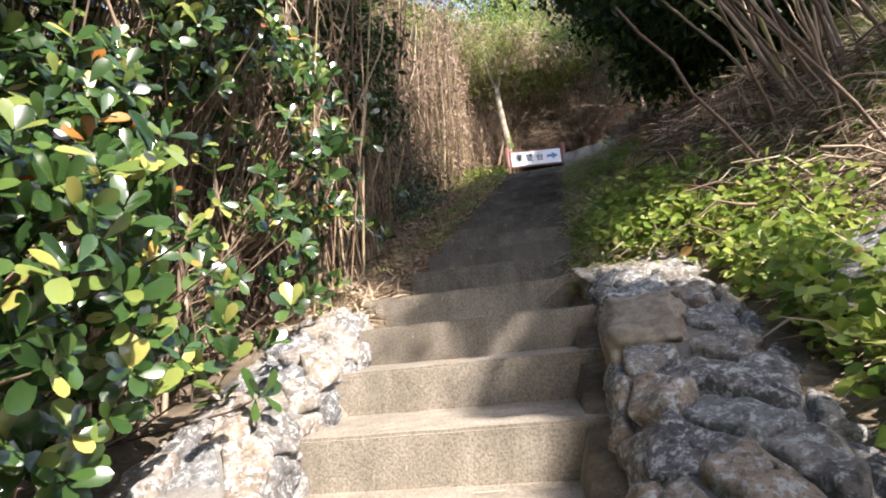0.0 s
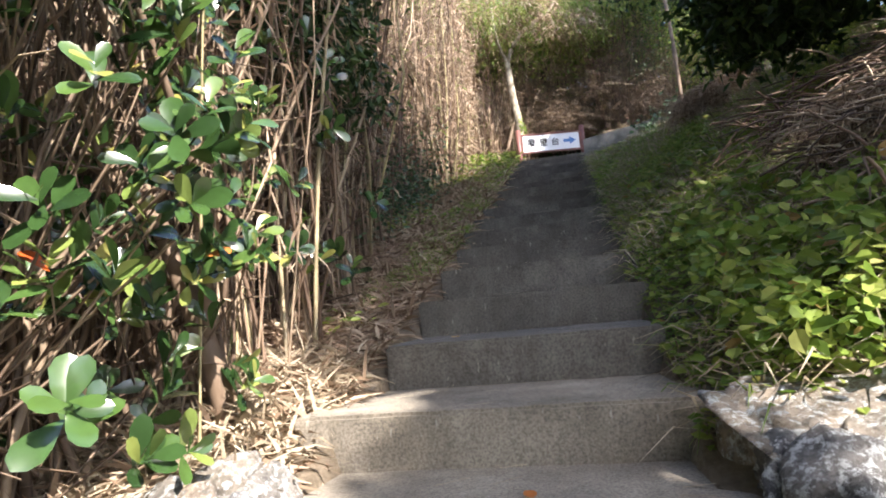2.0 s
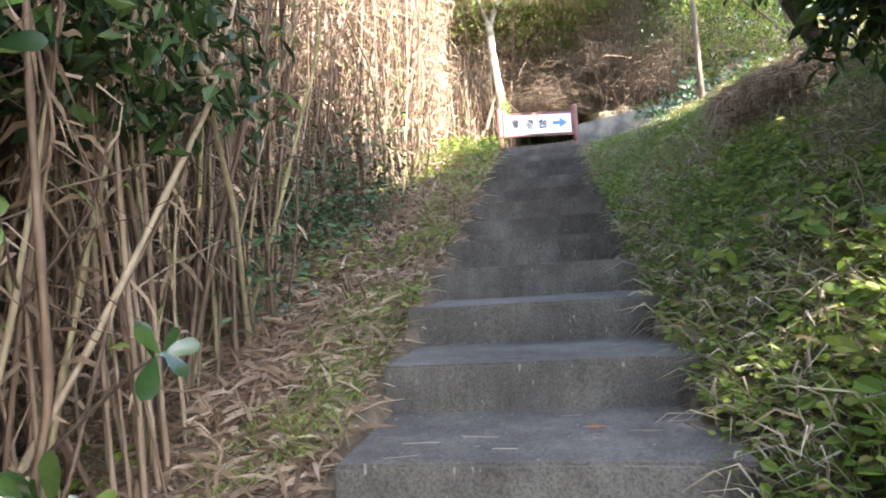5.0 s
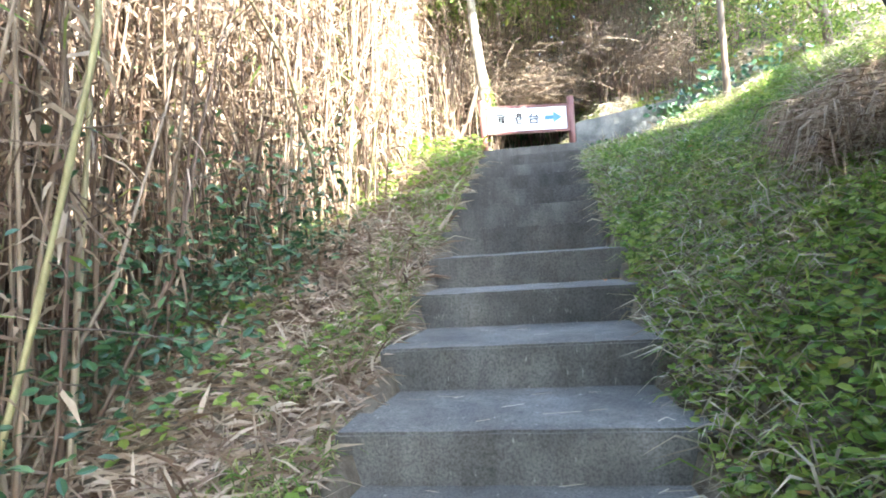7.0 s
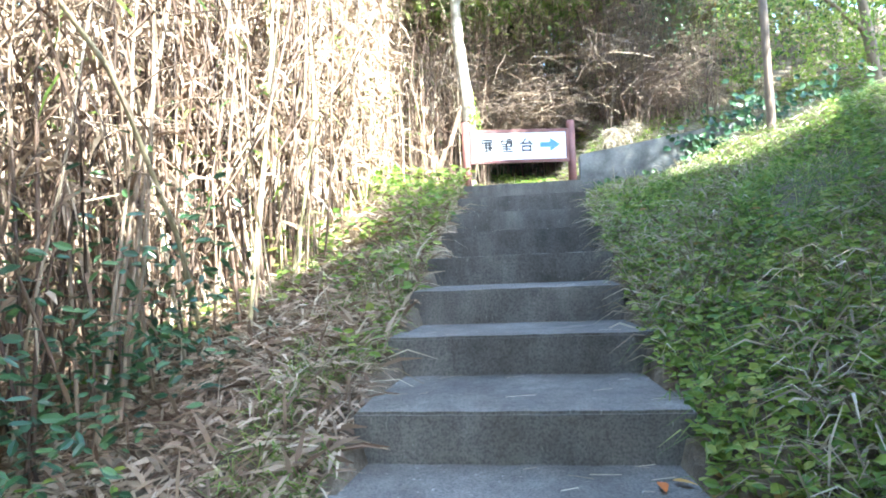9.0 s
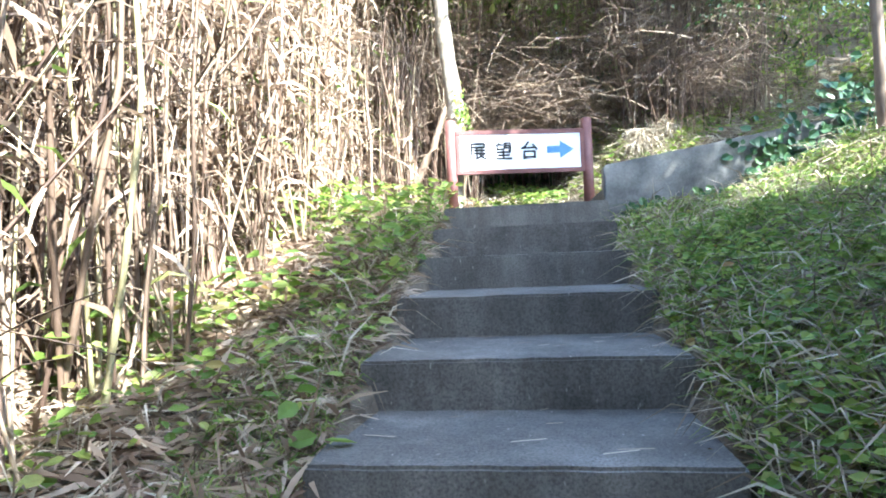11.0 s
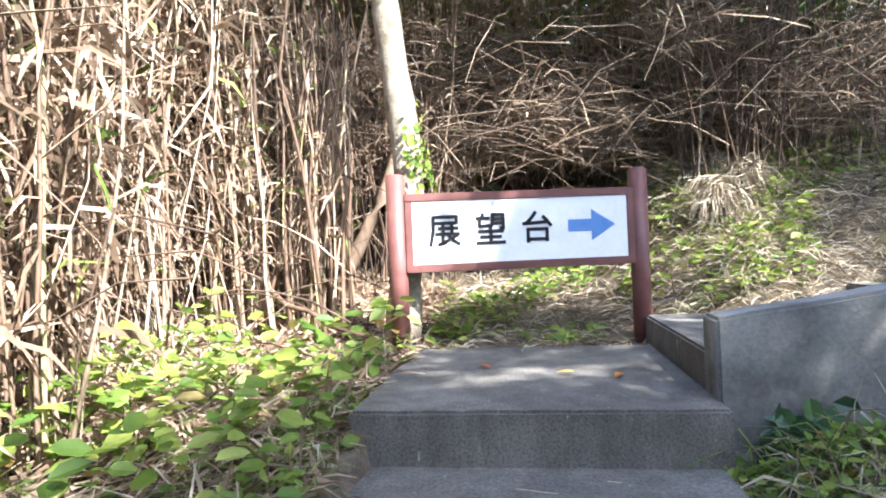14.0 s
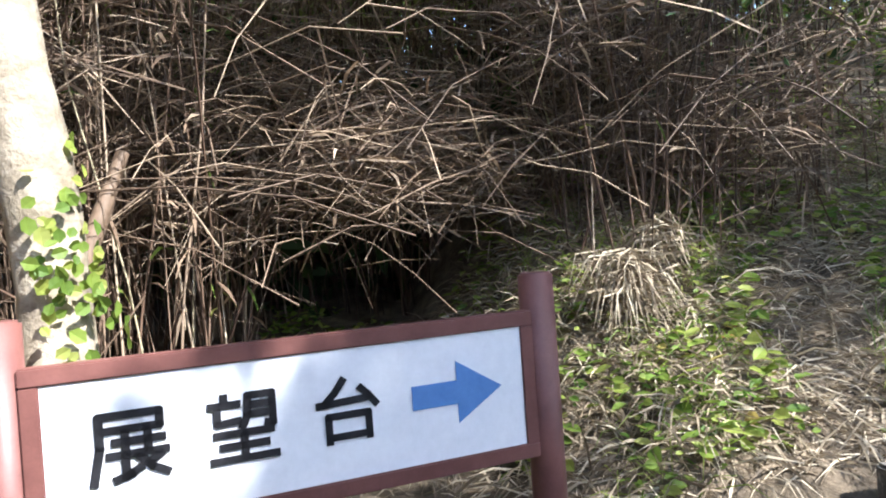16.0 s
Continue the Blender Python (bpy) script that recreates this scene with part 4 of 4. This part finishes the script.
tree("evergreen_shrub", "dark evergreen shrub growing among the bamboo", [(((-1.9, -8.9, -3.0), (-1.85, -8.8, -1.6), (-1.7, -8.7, -0.2)), (0.06, 0.045, 0.02)), (((-1.85, -8.8, -1.6), (-1.6, -9.4, -0.8), (-1.45, -9.7, 0.0)), (0.035, 0.025, 0.012))], BARK, clumps([((-1.35, -9.0, -0.6), (0.3, 0.65, 0.9), 90), ((-1.35, -9.7, -0.4), (0.3, 0.4, 0.8), 40)], 40, 0.13), (0.06, 0.12), "dark green leaves")
tree("leafy_tree", "sunlit leafy tree on the bank above the wall", [(((5.2, 2.6, 1.0), (5.1, 2.7, 2.4), (4.9, 2.9, 4.6)), (0.09, 0.07, 0.04)), (((5.1, 2.7, 2.2), (4.2, 2.5, 3.0), (3.5, 2.4, 3.4)), (0.04, 0.03, 0.015))], TWIG, clumps([((5.4, 2.6, 2.9), (1.9, 0.9, 1.2), 130), ((3.8, 2.6, 3.4), (0.9, 0.7, 0.6), 40)], 50, 0.22), (0.05, 0.1), "yellow-green leaves", HERB)
tree("slender_tree", "slender grey-barked tree on the bank above the wall", [(((2.62, -0.3, 0.3), (2.6, -0.28, 2.0), (2.5, -0.1, 4.2)), (0.045, 0.038, 0.025))], TWIG, clumps([((3.8, 1.4, 3.1), (1.8, 1.6, 1.0), 70)], 50, 0.3), (0.04, 0.08), "small green leaves")


def woods(name, label, boxes, per, leaf, mat):
    C = clumps(boxes, per, 0.5)
    n = len(C)
    Ls = rng.uniform(*leaf, n)
    V, F = leaves(C, rng.normal(size=(n, 3)), rng.normal(size=(n, 3)) + [0, 0, 1.0], Ls, Ls * 0.5, plain=True)
    return tagged(put(name, mesh_of(name, V, F, mat)), label, "woods", kind="stuff")


# Unseen boxes added behind (y <= -13) cut skylight; thin ones darken the hollows.
woods("screen_woods", "dark green woodland closing the slope, with unseen masses added to cut skylight", [((-9.5, -6, 0.8), (1.5, 12, 2.2), 130), ((14, -6, 3.0), (1.5, 14, 2.2), 130), ((2, 10.5, 3.5), (9, 1.5, 3.2), 170), ((0, -21, -1), (9, 1.2, 3.4), 220), ((-3, -19.6, 3.5), (6.5, 1.2, 3.3), 240), ((-4.0, -17.0, 6.6), (5.5, 1.6, 0.8), 240), ((-5.2, -13.0, 7.2), (3.8, 2.6, 0.8), 220), ((0.5, 6.3, 1.6), (3.6, 0.5, 1.5), 110), ((0, 14, 9.0), (8, 1.5, 4.5), 280), ((-5.3, -4, -0.4), (0.5, 6.5, 1.3), 150)], 70, (0.2, 0.4), CANOPY)
woods("bamboo_tops", "sunlit yellow-green bamboo foliage above the sign", [((0.8, 5.0, 4.3), (2.6, 1.7, 0.8), 50), ((5.0, 5.2, 4.2), (2.2, 1.6, 0.8), 60), ((-3.0, 5.0, 4.4), (1.8, 2.2, 0.9), 110), ((-1.5, 12.5, 8.0), (5.5, 1.5, 2.6), 90), ((-5.2, 0.0, 4.0), (1.2, 4.0, 0.6), 60), ((-2.0, 7.0, 6.3), (3.8, 1.0, 1.8), 230)], 90, (0.1, 0.2), BAMLEAF)


def fronds(name, label, boxes, per, mat):
    """Narrow drooping bamboo leaves in hanging sprays."""
    C = clumps(boxes, per, 0.22)
    n = len(C)
    V, F = blades(C, rng.normal(size=(n, 3)) + [0, -0.2, -0.5], rng.uniform(0.12, 0.26, n), rng.uniform(0.012, 0.024, n), 0.9)
    return tagged(put(name, mesh_of(name, V, F, mat)), label, "bamboo", kind="stuff")


OVERHEAD = [((-0.7, 1.2, 3.95), (0.8, 0.35, 0.5), 24), ((-0.4, 2.9, 4.2), (1.8, 0.6, 0.6), 65), ((-2.0, 0.6, 4.1), (0.6, 1.2, 0.5), 26), ((0.7, 2.4, 3.75), (0.6, 0.3, 0.3), 20), ((-2.6, 1.6, 4.3), (1.0, 1.8, 0.4), 40)]
fronds("bamboo_fronds", "green bamboo foliage hanging above the sign", OVERHEAD, 50, BAMLEAF)
# Unseen sprays added above the thickets so that less skylight gets in.
fronds("bamboo_fronds", "unseen bamboo foliage added over the thicket to block skylight", [((-3.1, -7.3, 1.7), (1.2, 2.6, 0.4), 260), ((-3.2, -2.6, 3.2), (1.1, 2.0, 0.4), 200), ((1.5, 3.9, 4.6), (2.0, 1.2, 0.4), 200), ((2.6, 2.2, 4.4), (1.1, 0.5, 0.3), 36)], 60, BAMLEAF)
fronds("bamboo_fronds", "dry straw-coloured bamboo foliage above the sign", OVERHEAD, 60, DRYLEAF)


# ---- glossy shrub ----
def big_leaf():
    """An obovate leathery leaf of unit length along y."""
    bm = bmesh.new()
    prof = ((0.0, 0.02), (0.22, 0.1), (0.5, 0.2), (0.74, 0.235), (0.92, 0.16), (1.0, 0.01))
    rows = []
    for v, w in prof:
        z = 0.1 * v - 0.16 * v * v
        rows.append([bm.verts.new((-w, v, z + w * 0.16)), bm.verts.new((0, v, z)), bm.verts.new((w, v, z + w * 0.16))])
    for a, b in zip(rows, rows[1:]):
        bm.faces.new((a[0], a[1], b[1], b[0]))
        bm.faces.new((a[1], a[2], b[2], b[1]))
    bmesh.ops.recalc_face_normals(bm, faces=bm.faces)
    for f in bm.faces:
        f.smooth = True
    me = bpy.data.meshes.new("leaf")
    bm.to_mesh(me)
    bm.free()
    me.materials.append(GLOSSYP)
    return me


def build_shrub():
    shrub = thing("glossy_shrub", "sunlit shrub with glossy obovate green leaves over the stone edging", "shrub", at=(-1.9, -12.6, -4.0))
    r = np.random.default_rng(5)
    me = big_leaf()
    co = np.array([v.co[:] for v in me.vertices])
    fa = np.array([p.vertices[:] for p in me.polygons])
    n = 2700
    y = -15.6 + 4.9 * r.random(n) ** 1.5
    h = r.uniform(0, 1, n) ** 0.62
    thin = (y > -12.6) & (h < 0.5) & (r.random(n) < 0.6)
    y[thin] -= 1.9
    low = np.clip((y + 15.2) / 4.9, 0, 1)
    z0 = ramp_top(y)
    z = z0 + 0.05 + h * 3.0
    face = -0.66 - 0.12 * h - 0.3 * low + 0.2 * np.sin(y * 2.3 + z * 1.7) + 0.15 * np.sin(y * 5.1 - z * 4)
    x = face - np.abs(r.normal(0, 0.3, n)) - (r.random(n) < 0.25) * 0.55
    x = x + 0.14 * np.clip(1 - h * 4, 0, 1)
    x[-34:], y[-34:] = r.uniform(-1.35, -0.9, 34), r.uniform(-11.0, -9.2, 34)
    z[-34:] = ramp_top(y[-34:]) + r.uniform(0.15, 1.7, 34)
    near = ((-0.42, -12.75, -3.1), (-0.5, -12.9, -3.6), (-0.5, -13.25, -2.95), (-0.48, -13.6, -3.35), (-0.6, -12.6, -3.75), (-0.62, -12.2, -3.4), (-0.55, -13.9, -3.7), (-0.7, -11.9, -3.1), (-0.95, -11.3, -3.15), (-0.92, -11.45, -3.3), (-1.0, -11.2, -3.05), (-1.05, -11.5, -3.2), (-0.8, -11.0, -2.0), (-0.95, -10.9, -2.5))
    for i, p in enumerate(near):
        x[i], y[i], z[i] = p
    hub = np.stack([x, y, z], -1)
    out = unit(np.stack([r.normal(0.7, 0.4, n), r.normal(-0.5, 0.45, n), r.normal(0.6, 0.35, n)], -1))
    root = np.stack([r.uniform(-2.6, -1.5, n), y + r.normal(0, 0.4, n), np.zeros(n)], -1)
    root[:, 2] = ground_z(root[:, 0], root[:, 1])
    mid = root * 0.45 + hub * 0.55 - out * 0.15 + r.normal(size=(n, 3)) * 0.08
    V, F = tubes(np.stack([root, mid, hub - out * 0.12, hub], 1)[::2], np.broadcast_to(np.array([0.009, 0.006, 0.0045, 0.003]), (n, 4))[::2], 4)
    tagged(put("branches", mesh_of("branches", V, F, TWIG, True), shrub), "brown branches", kind="stuff")
    order = np.argsort(np.linalg.norm(hub - np.array([0.2, -13.8, -3.3]), axis=1))
    VV, FF, made, base = [], [], 0, 0
    for rank, i in enumerate(order):
        k = int(r.integers(6, 10))
        d = Vector(out[i])
        q = d.to_track_quat("Z", "Y").to_matrix().to_4x4()
        young = r.random() < 0.22
        for j in range(k):
            a = j * 137.5 + r.uniform(-12, 12)
            up = (8 + 38 * j / k if not young else 35 + 35 * j / k) + r.uniform(-8, 8)
            s = r.uniform(0.095, 0.15) * (1 - 0.35 * j / k)
            m = Matrix.Translation(hub[i] + out[i] * 0.012 * j) @ q @ pose(0, 0, 0, 0, 0, a) @ pose(0, 0, 0, up) @ Matrix.Scale(s, 4)
            if made < 290 and rank < 60:
                o = put("leaf", me, shrub)
                o.matrix_basis = m
                made += 1
            else:
                mm = np.array(m)
                VV.append(co @ mm[:3, :3].T + mm[:3, 3])
                FF.append(fa + base)
                base += len(co)
    tagged(put("foliage", mesh_of("foliage", np.concatenate(VV), np.concatenate(FF), GLOSSY, True), shrub), "glossy green leaves with yellow young tips", kind="stuff")


build_shrub()


def shrub_trunk():
    """The shrub's bare stem at its upper end."""
    t = thing("old_shrub", "thick bare brown shrub stem standing in straw", "shrub", at=(-1.1, -10.7, -3.4))
    for i, (pts, radii) in enumerate(((((-1.08, -10.65, -3.5), (-1.16, -10.72, -3.0), (-1.3, -10.8, -2.5)), (0.06, 0.05, 0.035)), (((-1.16, -10.72, -3.0), (-1.0, -10.9, -2.5), (-0.95, -11.3, -1.9)), (0.03, 0.022, 0.012)), (((-1.3, -10.8, -2.5), (-1.6, -11.2, -2.0), (-1.5, -11.8, -1.5)), (0.03, 0.02, 0.012)))):
        V, F = limb(pts, radii)
        put("stem" if i == 0 else "branch", mesh_of("stem", V, F, TWIG, True), t)


shrub_trunk()


def bare_stems():
    """Crooked bare stems inside the upper end of the shrub."""
    t = thing("bare_shrub", "crooked bare brown stems inside the shrub", "shrub", at=(-1.5, -11.5, -3.5))
    P = culm_paths(150, (-2.7, -1.35), (-12.6, -10.3), (1.3, 3.2), 0.17, m=12)
    P[..., :2] += np.cumsum(rng.normal(size=(len(P), 12, 2)) * 0.035, axis=1)
    P[..., 0] = np.minimum(P[..., 0], -1.12 + 0.08 * np.sin(P[..., 2] * 5))
    P[..., 1] = np.minimum(P[..., 1], -10.2)
    V, F = tubes(P, rng.uniform(0.006, 0.02, len(P))[:, None] * np.linspace(1, 0.4, 12)[None], 6)
    tagged(put("stems", mesh_of("stems", V, F, TWIG, True), t), "crooked brown stems", kind="stuff")
    n = 1500
    C = P[rng.integers(0, len(P), n), rng.integers(2, 12, n)]
    D = unit(rng.normal(size=(n, 3)) + [0.3, -0.1, 0.2])
    L = rng.uniform(0.12, 0.45, n)[:, None]
    Q = np.stack([C, C + D * L * 0.35 + rng.normal(size=(n, 3)) * 0.02, C + D * L * 0.7 + rng.normal(size=(n, 3)) * 0.03, C + D * L + rng.normal(size=(n, 3)) * 0.04], 1)
    V, F = tubes(Q, np.broadcast_to(np.array([0.006, 0.005, 0.004, 0.0025]), (n, 4)) * rng.uniform(0.6, 1.3, n)[:, None], 4)
    tagged(put("twigs", mesh_of("twigs", V, F, TWIG), t), "forked brown twigs", kind="stuff")


bare_stems()


# ---- small things ----
def tuft(at, n, high, spread, label, mat=STRAW):
    """A clump of dead grass drooping from its heart."""
    x, y = at
    up = rng.random(n)
    C = np.array([x, y, float(ground_z(x, y)) - 0.02]) + rng.normal(size=(n, 3)) * [0.05, 0.05, 0.0] + up[:, None] * [0, 0, high * 0.75]
    D = rng.normal(size=(n, 3)) * [spread, spread, 0.2] + np.stack([0 * up, 0 * up, 0.5 - 0.9 * up], -1)
    V, F = blades(C, D, rng.uniform(high * 0.35, high * 0.8, n), rng.uniform(0.005, 0.013, n), rng.uniform(1.2, 2.6, n))
    return tagged(put("dead_grass_tuft", mesh_of("dead_grass_tuft", V, F, mat)), label, "grass")


tuft((1.45, 2.75), 520, 0.52, 0.6, "drooping tuft of dead pale grass on the bank")
tuft((1.75, 3.0), 200, 0.5, 0.6, "drooping tuft of dead pale grass on the bank")
for at in ((1.75, -5.3), (2.0, -4.95), (2.2, -4.6), (2.0, -5.5), (2.45, -4.9), (1.85, -4.6), (2.0, -9.9), (2.3, -9.4), (1.8, -9.4)):
    tuft(at, 420, 0.6, 1.4, "collapsed brown heap of dead fronds on the bank", DRYLEAF)


def ivy_patch(name, label, C, N, size, mat=HERB):
    n = len(C)
    D = unit(np.cross(N, rng.normal(size=(n, 3)))) + [0, 0, -0.35]
    Ls = rng.uniform(*size, n)
    V, F = leaves(C + N * rng.uniform(0.005, 0.05, n)[:, None], D, N + rng.normal(size=(n, 3)) * 0.35, Ls, Ls * 0.85)
    return tagged(put(name, mesh_of(name, V, F, mat)), label, "ivy", kind="stuff")


def build_ivy():
    n = 75
    a, z = rng.uniform(-1.6, 0.7, n), rng.normal(1.16, 0.16, n)
    cx = -0.715 - 0.166 * np.clip(z - 1.1, -0.2, 1)
    N = np.stack([np.cos(a), np.sin(a), np.zeros(n)], -1)
    ivy_patch("ivy", "green ivy climbing the pale trunk", np.stack([cx, np.full(n, 1.61), z], -1) + N * 0.1, N, (0.028, 0.055))
    groups = [(2.05, 0.3, 0.2, 130), (1.6, -0.05, 0.1, 60), (0.95, -0.15, 0.09, 70), (2.6, 0.55, 0.26, 170), (3.4, 0.6, 0.3, 180)]
    C = np.concatenate([np.stack([rng.normal(x, s, k), np.full(k, 0.11), rng.normal(z, s * 0.7, k)], -1) for x, z, s, k in groups])
    N = np.tile(np.array([0, -1.0, 0.35]), (len(C), 1))
    ivy_patch("ivy", "dark green ivy hanging over the concrete wall", C, N, (0.05, 0.1), SAPLING)


build_ivy()


def debris():
    """Straws and fallen leaves lying on the treads."""
    for k in range(1, 21):
        y0, y1 = -STEPS_Y[k] + 0.03, -STEPS_Y[k - 1] - 0.02
        c = 9
        x, y = rng.uniform(-0.6, 0.62, c), y1 - (y1 - y0) * rng.random(c) ** 1.6
        C = np.stack([x, y, np.full(c, -RISE * k + 0.006)], -1)
        a = rng.normal(0, 0.5, c)
        D = np.stack([np.cos(a), np.sin(a) * 0.6, np.zeros(c)], -1)
        S = np.stack([-D[:, 1], D[:, 0], np.zeros(c)], -1) * 0.004
        L = rng.uniform(0.04, 0.16, c)[:, None]
        up = np.array([0, 0, 0.004])
        V = np.stack([C - S, C + S, C + D * L + S + up, C + D * L - S + up], 1).reshape(-1, 3)
        tagged(put("fallen_straw", mesh_of("fallen_straw", V, np.arange(c * 4).reshape(-1, 4), STRAW)), "pale straws scattered on a concrete tread", "straw", kind="stuff")


debris()

ORANGE = leaf_mat("fallen_orange_leaf", [(0.0, (0.45, 0.12, 0.02)), (0.5, (0.5, 0.2, 0.04)), (1.0, (0.55, 0.33, 0.08))], 0.6, 0.3, 0.2, True)


def fallen_leaves():
    me = big_leaf()
    me.materials.clear()
    me.materials.append(ORANGE)
    spots = ((0.5, -5.02, 8), (0.62, -4.95, 8), (0.05, -11.75, 18), (0.1, -11.05, 17), (0.1, 0.62, 0), (0.35, 0.5, 0), (-0.2, 0.75, 0), (0.3, -8.4, 13), (-0.3, -9.9, 15))
    for i, (x, y, k) in enumerate(spots):
        o = tagged(put("fallen_leaf", me), "curled orange fallen leaf on a concrete tread", "leaf", "fallen leaves on the steps")
        o.matrix_basis = pose(x, y, -RISE * k + 0.012, 6, 4, i * 67) @ Matrix.Scale(0.085, 4)


fallen_leaves()


def stick(a, b, r, label):
    a, b = np.array(a, float), np.array(b, float)
    f = np.linspace(0, 1, 7)[:, None]
    P = a + (b - a) * f + rng.normal(size=(7, 3)) * 0.012
    V, F = tubes(P[None], (r * np.linspace(1, 0.6, 7))[None], 6)
    tagged(put("cane", mesh_of("cane", V, F, CULM, True)), label, "cane", "canes on the bank")


for x, y, dx, dy, h, r in ((1.95, -10.9, -0.75, 0.5, 1.6, 0.016), (2.1, -10.5, -0.5, -0.3, 1.5, 0.012), (1.5, -10.6, -0.12, 0.1, 0.42, 0.012), (1.75, -10.2, -0.3, 0.4, 0.5, 0.01), (2.4, -10.6, -0.8, 0.1, 1.7, 0.012), (2.5, -11.2, -0.6, 0.5, 1.5, 0.015)):
    z = float(ground_z(x, y)) - 0.03
    stick((x, y, z), (x + dx, y + dy, z + h), r, "broken dry cane leaning on the bank")
stick((-1.75, 1.75, 0.35), (-0.75, 1.25, 0.02), 0.018, "bent dead branch lying over the weeds")
stick((-1.9, 1.9, 0.1), (-1.25, 2.2, 2.4), 0.016, "pale dead cane leaning against the thicket")
